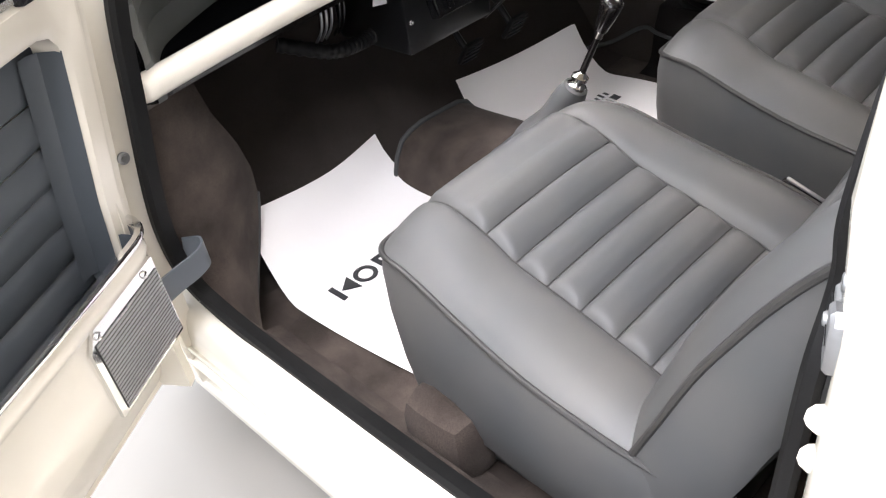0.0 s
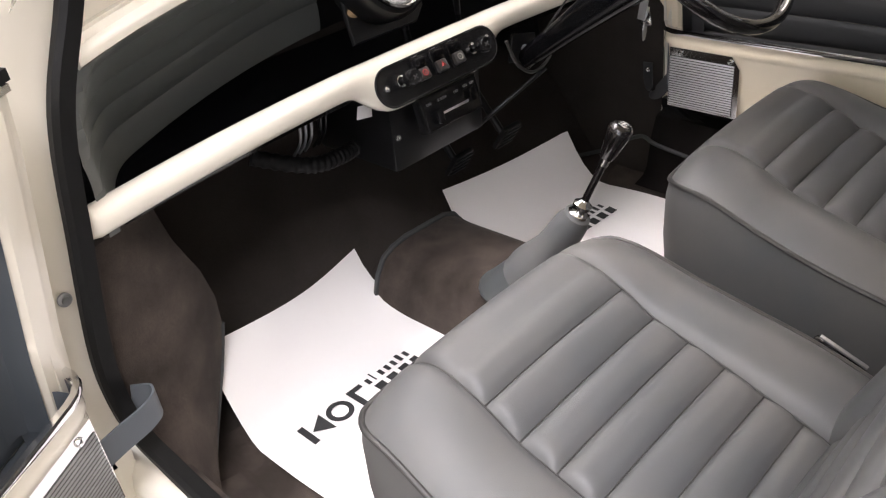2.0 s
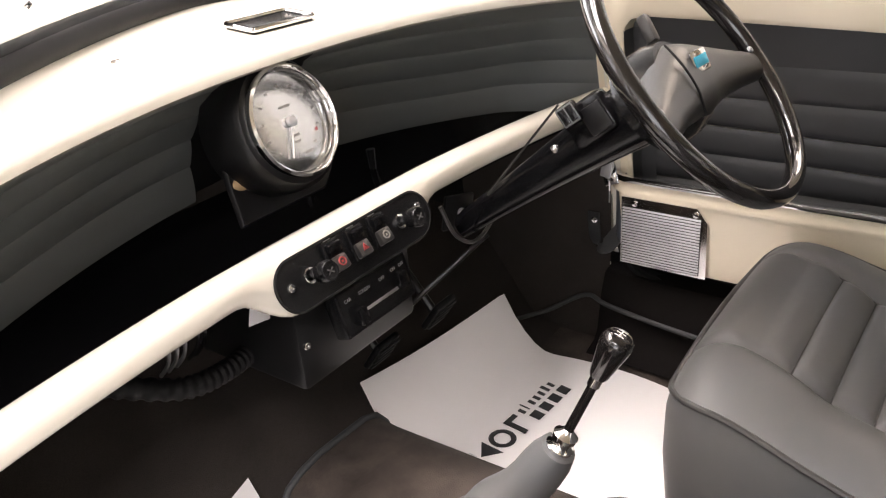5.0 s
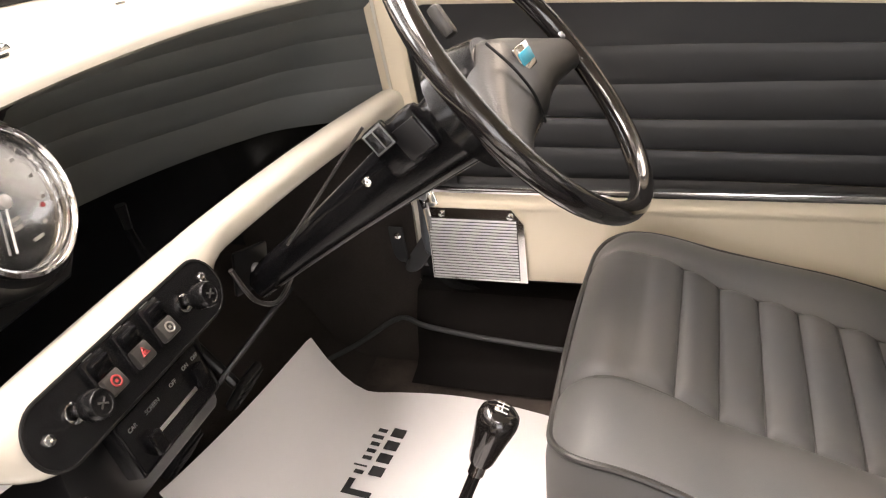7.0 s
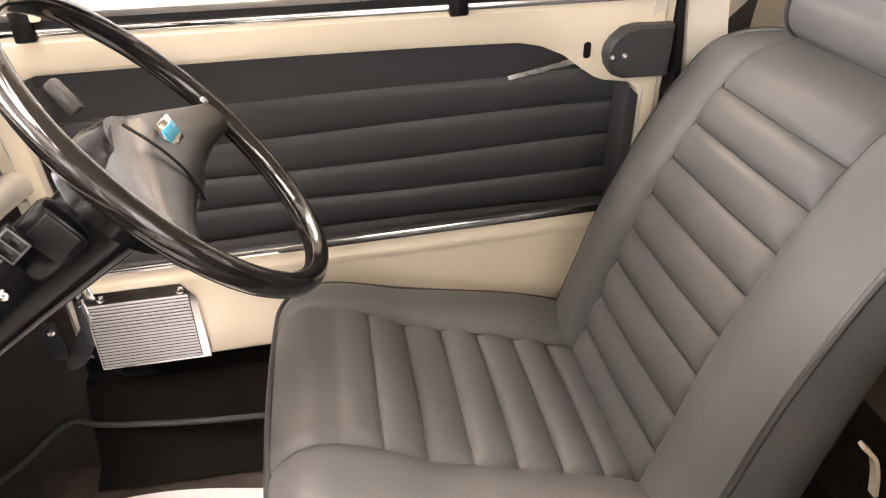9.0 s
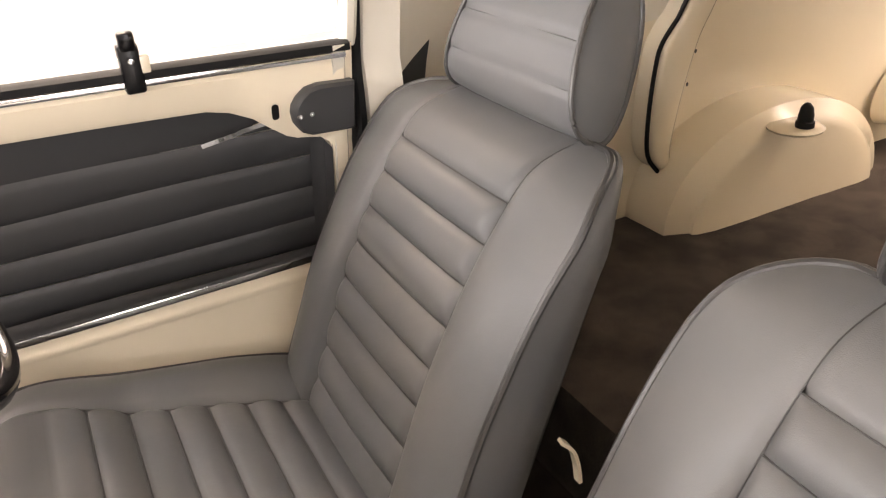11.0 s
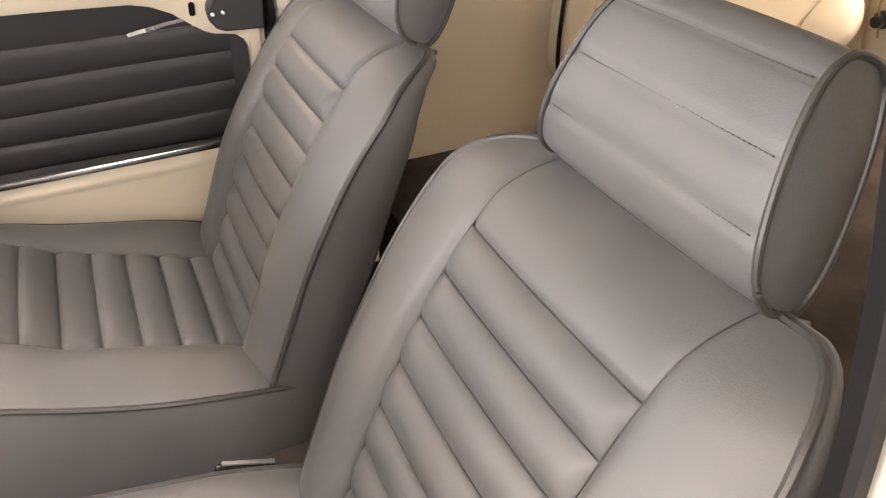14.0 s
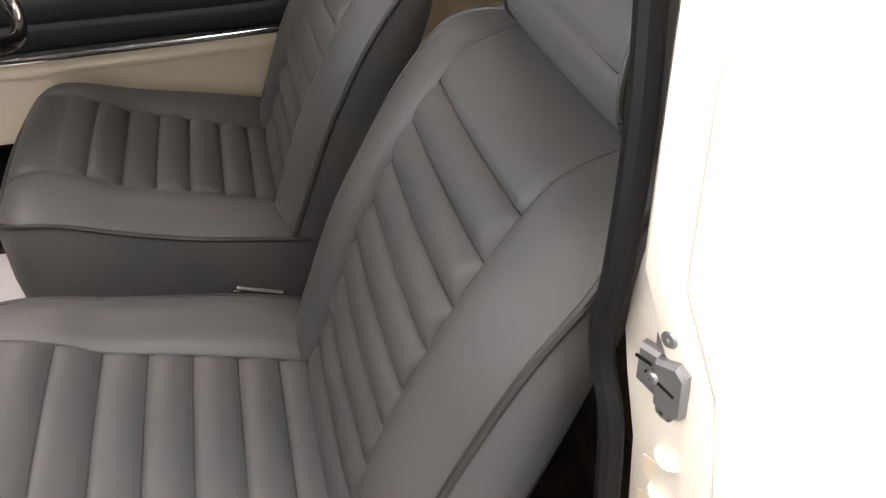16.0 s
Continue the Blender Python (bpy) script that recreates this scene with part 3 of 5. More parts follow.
# ---------------------------------------------------------------- tunnel
def tunnel_h(y):
    return curve(y, [(-0.3, 0.345), (0.3, 0.345), (0.62, 0.343), (0.80, 0.336), (0.95, 0.338), (1.10, 0.43), (1.16, 0.6)])


rows = []
for y in [-0.24 + 1.15 * k / 30 for k in range(31)]:
    hgt, zf = tunnel_h(y), floor_z(y) - 0.01
    rows.append([(x * (1 + 0.15 * max(0, y - 0.7)), y, zf + (hgt - zf) * h + 0.003 * noise.noise(Vector((x * 15, y * 12, h)))) for x, h in
                 ((-0.125, 0), (-0.118, 0.3), (-0.108, 0.6), (-0.09, 0.85), (-0.065, 0.96), (-0.03, 1.0), (0.03, 1.0), (0.065, 0.96), (0.09, 0.85), (0.108, 0.6), (0.118, 0.3), (0.125, 0))])
t = thing("tunnel_carpet", (0, 0.5, 0.22), "dark brown carpet over the centre tunnel", "carpet")
part("carpet_face", loft(rows, closed=False), CARPET, t)
part("edge_binding", tube([Vector(p) + Vector((0, 0.002, 0.003)) for p in rows[-1]], 0.005, 8), BINDING, t)

# black bulkhead behind the shelf, toe board and shelf
rows = [[(x, 1.17 - 0.10 * (abs(x) / 0.6) ** 3, z) for x in [-0.62 + 1.24 * k / 16 for k in range(17)]] for z in (0.2, 0.5, 0.7, 0.93)]
part("bulkhead", loft(rows, closed=False), BLACK, body, "black-painted bulkhead")


def shelf_y(x):
    return 0.826 - 0.058 * (abs(x) / 0.6) ** 2.2 + 0.05 * max(0.0, (-x - 0.588) / 0.03) ** 2


rows = []
for x in [-0.62 + 1.24 * k / 24 for k in range(25)]:
    y0 = shelf_y(x)
    rows.append([(x, y0, 0.690), (x, y0 + 0.04, 0.668), (x, 1.05, 0.655), (x, 1.12, 0.66), (x, 1.12, 0.645), (x, y0 + 0.03, 0.650)])
part("parcel_shelf", loft(rows, closed=True), SATIN, body, "black trimmed parcel shelf under the dash")

# ---------------------------------------------------------------- parcel shelf rail
rail = thing("dash_rail", (0, 0.81, 0.66), "cream-painted tubular dash rail with a widened centre", "dash rail")
rows = []
for k in range(97):
    x = -0.640 + 1.250 * k / 96
    y = shelf_y(x)
    c = math.exp(-((x + 0.012) / 0.142) ** 8)
    top, bot = 0.711 - 0.004 * (abs(x) / 0.6) ** 2 - 0.002 * c, 0.673 - 0.002 * (abs(x) / 0.6) ** 2 - 0.044 * c
    f0 = y - 0.016
    b0 = y + 0.021
    mid = (top + bot) / 2
    hh = (top - bot) / 2
    ring = []
    for a in range(20):
        ca, sa = math.cos(2 * math.pi * a / 20), math.sin(2 * math.pi * a / 20)
        e = 0.75
        py = (f0 + b0) / 2 - (b0 - f0) / 2 * math.copysign(abs(ca) ** e, ca)
        pz = mid + hh * math.copysign(abs(sa) ** e, sa)
        ring.append((x, py + 0.25 * (pz - 0.69) * c, pz))
    rows.append(ring)
part("tube", loft(rows[:34]), WHITE, rail)
part("switch_mount", loft(rows[33:63]), WHITE, rail, "widened cream mount for the switches")
part("tube", loft(rows[62:]), WHITE, rail)

# switch panel: a black plate with rounded ends, tilted to the seats
PM = axis((-0.008, 0.804, 0.674), (0, -0.93, 0.36))
panel = thing("switch_panel", (-0.006, 0.79, 0.67), "black switch panel with rockers and pull knobs on the dash rail", "switch panel")
part("plate", slab(round_rect(0.262, 0.059, 0.029, 8), 0.004, PM @ pose(0, -0.0045, 0), 0.0015), PLASTIC, panel)
part("plate_edge", sweep([PM @ Vector((x, y - 0.0045, 0.003)) for x, y in round_rect(0.262, 0.059, 0.029, 8)], circle(0.0018, 6), (0, -0.93, 0.36), True), RUBBER, panel)
screw(panel, PM @ Vector((-0.112, -0.004, 0.004)), (0, -0.93, 0.36), 0.0055)
screw(panel, PM @ Vector((0.112, 0.004, 0.004)), (0, -0.93, 0.36), 0.0055)
for x, mat in ((-0.043, REDP), (-0.004, REDP), (0.034, DIM)):
    sw = part("rocker_switch", rbox(0.027, 0.040, 0.007, 0.002, PM @ pose(x, 0.003, 0.006)), PLASTIC, panel, "black rocker switch")
    part("rocker", rbox(0.021, 0.017, 0.010, 0.0025, PM @ pose(x, 0.0115, 0.0095, 14)), SATIN, sw)
    part("rocker", rbox(0.021, 0.018, 0.010, 0.0025, PM @ pose(x, -0.0055, 0.0115, -13)), ROCKER, sw, "greyed lower half of the rocker")
    sy = PM @ pose(x, -0.004, 0.0170, -13)
    n = 3 if x == -0.004 else 14
    ring = [Vector((0.0046 * math.sin(2 * math.pi * j / n), 0.0046 * math.cos(2 * math.pi * j / n), 0)) for j in range(n)]
    part("symbol", sweep([sy @ p for p in ring], circle(0.0009, 5), (0, -0.93, 0.36), True), mat, sw)
    part("symbol_dot", rbox(0.0026, 0.0026, 0.0006, 0, sy), mat, sw)
    part("white_bar", rbox(0.011, 0.0010, 0.0006, 0, PM @ pose(x, 0.0228, 0.0044)), ALU, sw)
for x in (-0.079, 0.078):
    kn = part("pull_knob", lathe([(0.0055, 0), (0.0055, 0.012), (0.0105, 0.013), (0.0125, 0.018), (0.0125, 0.030), (0.011, 0.0325), (0.009, 0.0325), (0.0085, 0.0318), (0.0001, 0.0318)], PM @ pose(x, -0.002, 0.004), 22), PLASTIC, panel, "black pull knob with a grey symbol")
    part("collar", lathe([(0.009, 0), (0.009, 0.003), (0.006, 0.004), (0.0001, 0.004)], PM @ pose(x - 0.004, -0.002, 0.004), 18), CHROME, kn)
    part("symbol", Shape().add(rbox(0.010, 0.0016, 0.0006, 0, PM @ pose(x, -0.002, 0.0362, 0, 0, 35))).add(rbox(0.010, 0.0016, 0.0006, 0, PM @ pose(x, -0.002, 0.0362, 0, 0, -35))), SEAM, kn)

# ---------------------------------------------------------------- dash: padded lining and top rail
def pad_front(x):
    """Plan line of the rail's front lower edge."""
    return 0.862 - 0.115 * (abs(x) / 0.56) ** 2.4


def rail_low(x):
    return 0.884 - 0.030 * (abs(x) / 0.56) ** 2


for s in (-1, 1):
    t = thing("dash_lining", (s * 0.35, 0.95, 0.68), "dark grey pleated vinyl lining of the dash recess", "dash lining", "dash linings")
    edges = [0.0, 0.17, 0.36, 0.55, 0.75, 1.0]
    for a, b in zip(edges, edges[1:]):
        def fn(u, v, a=a, b=b, s=s):
            w = a + (b - a) * v
            x = 0.07 + (0.535 if s > 0 else 0.505) * u
            e = max(0.0, (u - 0.78) / 0.22)
            y = (pad_front(x) + 0.028) * (1 - w) + (1.005 - 0.125 * u ** 2.2) * w + 0.035 * math.sin(math.pi * w)
            y -= 0.15 * e ** 2 * (0.4 + 0.6 * w)
            z = (rail_low(x) + 0.004) * (1 - w) + (0.715 - 0.055 * u ** 1.2) * w + 0.010 * math.sin(6 * u + 1) * w * (1 - w) * 2
            bulge = 0.0042 * math.sin(math.pi * v) ** 0.6
            y = max(y, 0.778) if s < 0 else y
            return (s * x, y - bulge, z)
        part("pleat", grid(fn, 36, 7), DASHV, t)

def screen_y(x):
    """Plan line of the windscreen's foot."""
    return max(pad_front(x) + 0.035, 1.02 - 0.245 * (abs(x) / 0.525) ** 1.4)


top_rail = thing("dash_top_rail", (0, 0.95, 0.88), "cream-painted rail under the windscreen with a rolled front lip", "dash top rail")
rows = []
for k in range(65):
    x = -0.55 + 1.10 * k / 64
    y, z = pad_front(x), rail_low(x)
    yb = screen_y(x)
    d = yb - y
    rows.append([(x, y + 0.018, z - 0.001), (x, y + 0.006, z - 0.001), (x, y, z + 0.003), (x, y - 0.001, z + 0.012), (x, y + 0.004, z + 0.021), (x, y + 0.018, z + 0.0255), (x, y + 0.50 * d, z + 0.030), (x, y + 0.76 * d, z + 0.0305), (x, y + 0.80 * d, z + 0.033), (x, yb, z + 0.054),
                 (x, yb, z + 0.03), (x, y + 0.5 * d, z + 0.012)])
part("pressing", loft(rows), WHITE, top_rail)
for x in (-0.405, -0.17, 0.24):
    d = screen_y(x) - pad_front(x)
    part("trim_clip", rbox(0.012, 0.005, 0.004, 0.0015, pose(x, pad_front(x) + 0.74 * d, rail_low(x) + 0.0335, 0, 0, -25 * x / 0.4)), CHROME, top_rail, "small chrome trim clip")
rows = [[(x, screen_y(x) + 0.000, rail_low(x) + 0.062)] for x in [-0.56 + 1.12 * k / 48 for k in range(49)]]
t = thing("windscreen", (0, 1.06, 0.97), "curved windscreen in a black rubber seal", "windscreen", kind="structure")
part("rubber_seal", tube([r[0] for r in rows], 0.0125, 10), RUBBER, t)
part("pane", loft([[(x * (1 - 0.16 * v), screen_y(x) + 0.010 - 0.34 * v, rail_low(x) + 0.057 + 0.39 * v) for x in [-0.60 + 1.2 * k / 24 for k in range(25)]] for v in (0, 0.5, 1)], closed=False), GLASS, t).visible_shadow = False
t = thing("scuttle", (0, 1.15, 0.93), "white-painted scuttle panel below the windscreen", "scuttle")
part("panel", loft([[(x, screen_y(min(0.6, max(-0.6, x))) + 0.022 + 0.5 * v, rail_low(x) + 0.045 - 0.05 * v) for x in [-0.66 + 1.32 * k / 24 for k in range(25)]] for v in (0, 0.3, 1)], closed=False), WHITE, t)


def on_screen(x, v, off):
    """A point on the windscreen's outer face: x along its foot, v up it."""
    return (x * (1 - 0.16 * v), screen_y(x) + 0.010 - 0.34 * v + off * 0.75, rail_low(x) + 0.057 + 0.39 * v + off * 0.66)


wiper = thing("windscreen_wiper", on_screen(-0.30, -0.02, 0.03), "grey metal wiper arm and blade resting on the windscreen", "wiper")
part("arm", tube(smooth_path([on_screen(-0.24, -0.03, 0.03), on_screen(-0.30, 0.03, 0.030), on_screen(-0.38, 0.06, 0.026), on_screen(-0.46, 0.085, 0.02)], 6), 0.0045, 8), ZINC, wiper)
part("blade", sweep([on_screen(x, 0.035 + 0.10 * (-0.20 - x) / 0.36, 0.008) for x in (-0.20, -0.29, -0.38, -0.47, -0.56)], [(-0.002, -0.005), (0.002, -0.005), (0.002, 0.006), (-0.002, 0.006)]), SEAM, wiper)
part("bridge", tube(smooth_path([on_screen(-0.26, 0.052, 0.010), on_screen(-0.38, 0.085, 0.024), on_screen(-0.50, 0.12, 0.010)], 6), 0.003, 6), ZINC, wiper)
part("pivot", lathe([(0.012, -0.02), (0.012, 0.01), (0.008, 0.014), (0.0001, 0.015)], axis(on_screen(-0.24, -0.03, 0.022), (0, 0.5, 0.86)), 16), ZINC, wiper)

for x in (0.075,):
    t = thing("demister_vent", (x, 0.92, 0.910), "black demister slot in a chrome frame", "demister vent")
    vm = pose(x - 0.050, 0.925, 0.9125, 4, 0, -4)
    part("frame", sweep([vm @ Vector((a, b, 0.006)) for a, b in round_rect(0.088, 0.052, 0.004, 3)], circle(0.003, 6), (0, 0, 1), True), CHROME, t)
    part("mesh", rbox(0.086, 0.050, 0.006, 0.001, vm @ pose(0, 0, 0.002)), PLASTIC, t)

# ---------------------------------------------------------------- speedometer
GM = axis((-0.020, 0.862, 0.820), (0.05, -0.944, 0.325))
gauge = thing("speedometer", (-0.02, 0.9, 0.75), "round chrome-rimmed speedometer in a black central binnacle", "speedometer")
part("binnacle_plate", slab([(-0.080, -0.090), (0.060, -0.092), (0.085, -0.070), (0.088, 0.03), (0.07, 0.075), (-0.045, 0.075), (-0.062, 0.03), (-0.076, -0.04)], 0.006, GM @ pose(0, 0, -0.060), 0.003), BLACK, gauge)
part("casing", lathe([(0.076, -0.07), (0.078, -0.030), (0.076, -0.014), (0.070, -0.006), (0.062, -0.005), (0.060, -0.013), (0.0001, -0.014)], GM, 40), BLACK, gauge)
part("bezel", lathe([(0.0645, -0.008), (0.0655, -0.002), (0.064, 0.004), (0.061, 0.006), (0.058, 0.003), (0.0565, -0.004), (0.058, -0.008)], GM, 48), CHROME, gauge, "polished chrome bezel")
dial = part("dial", slab(circle(0.058, 48), 0.003, GM @ pose(0, 0, -0.011)), DIAL, gauge, smooth=False)
tick = Shape()
for k in range(41):
    a = radians(225 - 270 * k / 40)
    L = 0.005 if k % 4 == 0 else 0.002
    tick.add(rbox(L, 0.0006, 0.0004, 0, GM @ Matrix.Rotation(a, 4, "Z") @ pose(0.053 - L / 2, 0, -0.0076)))
part("scale_marks", tick, DIM, dial)
tick = Shape()
for k in range(10):
    a = radians(225 - 27 * k)
    tick.add(rbox(0.0042, 0.0026, 0.0004, 0, GM @ pose(0.041 * math.cos(a), 0.041 * math.sin(a), -0.0076)))
for x, y, w in ((0, -0.016, 0.014), (0, -0.023, 0.010), (0.012, -0.038, 0.012), (0.0, 0.018, 0.016), (0.026, -0.030, 0.005)):
    tick.add(rbox(w, 0.0028, 0.0004, 0, GM @ pose(x, y, -0.0076)))
part("scale_figures", tick, DIM, dial)
part("warning_light", lathe([(0.0022, 0), (0.0022, 0.0006), (0.0001, 0.0006)], GM @ pose(0.034, -0.018, -0.0076), 12), REDP, dial)
ndl = part("needle", rbox(0.046, 0.0022, 0.001, 0.0004, GM @ Matrix.Rotation(radians(245), 4, "Z") @ pose(0.019, 0, -0.004)), MARK, gauge)
part("hub", lathe([(0.006, -0.007), (0.006, -0.002), (0.004, -0.001), (0.0001, -0.001)], GM, 18), ALU, ndl)
part("glass", slab(circle(0.057, 48), 0.0013, GM @ pose(0, 0, 0.0005)), DIALGLASS, gauge, smooth=False).visible_shadow = False
screw(gauge, (-0.088, 0.893, 0.800), (0.05, -0.944, 0.325), 0.005)
part("courtesy_lens", lathe([(0.0195, 0), (0.0195, 0.003), (0.014, 0.006), (0.0001, 0.007)], axis((-0.075, 0.9005, 0.7605), (0.05, -0.944, 0.325)) @ Matrix.Diagonal((1.15, 0.55, 1, 1)), 24), TAN, gauge, "small amber oval lens")

# ---------------------------------------------------------------- heater under the rail
heater = thing("heater", (0, 0.9, 0.52), "black heater box with slide controls under the dash rail", "heater")
part("box", flat_box(-0.105, 0.105, 0.822, 1.02, 0.518, 0.648, 0.008), BLACK, heater)
HM = axis((0.000, 0.792, 0.607), (0, -0.96, 0.28))
ctl = part("control_panel", rbox(0.128, 0.058, 0.022, 0.003, HM @ pose(0, 0, -0.008)), PLASTIC, heater, "black heater control panel with white lettering")
part("panel_rim", sweep([HM @ Vector((x, y, 0.003)) for x, y in round_rect(0.122, 0.052, 0.003, 2)], circle(0.0012, 6), (0, -0.96, 0.28), True), SATIN, ctl)
part("slot", rbox(0.060, 0.004, 0.002, 0.0005, HM @ pose(0.005, -0.008, 0.003)), ALU, ctl)
part("slide_knob", rbox(0.014, 0.022, 0.016, 0.003, HM @ pose(-0.040, -0.008, 0.009)), SATIN, ctl)
part("fan_switch", rbox(0.016, 0.022, 0.008, 0.002, HM @ pose(0.044, 0.0, 0.006)), SATIN, ctl)
for txt, x, y in (("CAR", -0.047, 0.014), ("SCREEN", -0.018, 0.014), ("OFF", 0.014, 0.014), ("ON", 0.036, 0.016), ("OFF", 0.052, 0.016)):
    words(txt, 0.0058, HM @ pose(x, y, 0.0032), ALU, ctl)
for p in ((-0.094, 0.821, 0.578), (-0.075, 0.815, 0.632), (0.0, 0.812, 0.636)):
    screw(heater, p, (0, -1, 0.1), 0.005)
hose = thing("heater_hose", (-0.25, 0.95, 0.58), "ribbed black demister hose beside the heater", "hose")
hp = smooth_path([(-0.095, 0.925, 0.540), (-0.14, 0.918, 0.540), (-0.20, 0.925, 0.548), (-0.27, 0.97, 0.58)], 24)
part("ribbed_tube", tube(hp, 0.014, 14, scales=[1.0 if k % 4 < 2 else 0.86 for k in range(len(hp))]), RUBBER, hose)
loom = thing("wiring_loom", (-0.2, 0.9, 0.62), "grey and black wires hanging behind the dash rail", "wiring")
for k, x in enumerate((-0.215, -0.204, -0.193, -0.175, -0.165)):
    part("wire", tube(smooth_path([(x, 0.90, 0.668), (x - 0.004, 0.895, 0.63), (x + 0.006, 0.92, 0.59), (x + 0.01, 0.95, 0.56)], 5), 0.0024, 6), ZINC if k < 3 else PLASTIC, loom)
tag = thing("paper_tag", (-0.115, 0.86, 0.61), "small pale paper tag hanging under the dash rail", "tag")
part("card", rbox(0.032, 0.0012, 0.022, 0.0003, pose(-0.118, 0.862, 0.622, 8, 10, 0)), PAPER, tag)

# pedals
for x, y, z in ((0.225, 0.880, 0.44), (0.12, 0.910, 0.42)):
    t = thing("pedal", (x, y, z), "black rubber-covered foot pedal", "pedal", "foot pedals")
    part("pad", rbox(0.05, 0.012, 0.058, 0.006, pose(x, y, z, 35)), RUBBER, t)
    for k in range(4):
        part("rib", rbox(0.044, 0.004, 0.006, 0.0015, pose(x, y, z, 35) @ pose(0, -0.007, -0.02 + 0.0135 * k)), RUBBER, t)
    part("arm", tube([(x, y + 0.01, z), (x, y + 0.09, z + 0.10), (x, y + 0.10, z + 0.25)], 0.007, 8), BLACK, t)

# ---------------------------------------------------------------- seats
SEAT_Z = [(0.02, 0.405), (0.085, 0.430), (0.132, 0.451), (0.177, 0.466), (0.224, 0.482), (0.27, 0.496), (0.315, 0.510), (0.358, 0.534), (0.40, 0.550), (0.42, 0.553), (0.442, 0.548), (0.462, 0.532), (0.472, 0.513)]
SEAT_CUTS = [0.4715, 0.402, 0.358, 0.315, 0.270, 0.224, 0.177, 0.132, 0.085, 0.04]
PW = 0.124


def seat_half(y):
    w = curve(y, [(0.0, 0.222), (0.06, 0.227), (0.11, 0.234), (0.2, 0.238), (0.35, 0.227), (0.472, 0.217)])
    d = max(0.0, 0.055 - (0.472 - y))
    return w - 0.055 + math.sqrt(max(0.0, 0.055 ** 2 - d * d))


def seat_top(x, y):
    z, a, hw = curve(y, SEAT_Z), abs(x), curve(y, [(0.0, 0.222), (0.06, 0.227), (0.11, 0.234), (0.2, 0.238), (0.35, 0.227), (0.472, 0.217)])
    z += 0.004 * (1 - min(1, a / PW) ** 2)
    if a > PW:
        s = (a - PW) / max(0.01, hw - PW)
        edge = curve(y, [(0.0, 0.412), (0.05, 0.428), (0.10, 0.443), (0.16, 0.458), (0.235, 0.474), (0.31, 0.493), (0.39, 0.517), (0.43, 0.520), (0.455, 0.508), (0.472, 0.492)])
        crest = curve(y, [(0.0, 0.014), (0.1, 0.022), (0.2, 0.021), (0.35, 0.013), (0.472, 0.005)])
        z += (edge - z) * s ** 1.3 + crest * math.sin(math.pi * min(1, s)) ** 0.8
    return z


def seat_pleat(x, y, y0, y1):
    t = (y - y0) / (y1 - y0)
    e = min(1.0, (PW - abs(x)) / 0.012)
    bulge = max(0.0, math.sin(math.pi * t)) ** 0.55
    if y1 > 0.45:
        bulge = max(bulge, 0.62 if t < 0.5 else 0.75)
    elif y1 > 0.40 and t > 0.5:
        bulge = max(bulge, 0.62)
    return 0.0118 * bulge * max(0.0, e) ** 0.5 - 0.0066


seat = thing("front_seat", (0, 0.2, 0.215), "grey vinyl reclining seat with pleated panels, piping and a headrest", "car seat", "front seats")
for s in (-1, 1):
    part("cushion_bolster", grid(lambda u, v, s=s: (lambda y: (s * (PW + (seat_half(y) - PW) * v), y, seat_top(PW + (seat_half(y) - PW) * v, y) - 0.0058 * math.exp(-(v / 0.06) ** 2)))(0.055 + 0.417 * u ** 0.8), 64, 16), VINYL, seat, "smooth grey vinyl cushion bolster")
for y1, y0 in zip(SEAT_CUTS, SEAT_CUTS[1:]):
    part("cushion_pleat", grid(lambda u, v, y0=y0, y1=y1: (lambda x, y: (x, y, seat_top(x, y) + seat_pleat(x, y, y0, y1)))((2 * u - 1) * PW, y0 + (y1 - y0) * v), 40, 10), VINYL, seat)

rim = []
for k in range(40):
    y = 0.055 + 0.362 * k / 40
    rim.append((-seat_half(y), y))
for k in range(9):
    a = math.pi / 2 * k / 8
    rim.append((-(seat_half(0.417) - 0.055 + 0.055 * math.cos(a)), 0.417 + 0.055 * math.sin(a)))
rim += [(-0.12, 0.4735), (-0.06, 0.475), (0, 0.4755), (0.06, 0.475), (0.12, 0.4735)]
rim += [(-x, y) for x, y in reversed(rim[:49])]
rim3 = [(x, y, seat_top(min(abs(x), seat_half(min(y, 0.471))), min(y, 0.4718)) + 0.001) for x, y in rim]
part("cushion_piping", tube(rim3, 0.0038, 8), SEAM, seat)
rows = []
for f, dz in ((1.0, 0.0), (1.008, 0.12), (1.012, 0.4), (1.0, 0.75), (0.975, 1.0)):
    rows.append([(x * f, 0.2 + (y - 0.2) * (f + (0.01 if f > 1 else 0)), z + (0.285 - z) * dz) for x, y, z in rim3])
part("cushion_side", loft(rows, closed=False), VINYL, seat, "plain grey vinyl seat valance")
part("seat_frame", flat_box(-0.21, 0.21, 0.03, 0.44, 0.235, 0.30, 0.01), BLACK, seat)
for x in (-0.17, 0.17):
    part("seat_runner", flat_box(x - 0.015, x + 0.015, 0.0, 0.42, 0.213, 0.24, 0.004), BLACK, seat)

# backrest in its own leaning plane: s up the back, n to the front
BU, BN, BO = Vector((0, -0.4555, 0.8902)), Vector((0, 0.8902, 0.4555)), Vector((0, 0.1105, 0.4263))
BACK_CUTS = [0.005, 0.054, 0.102, 0.154, 0.201, 0.250, 0.299, 0.3465, 0.394]
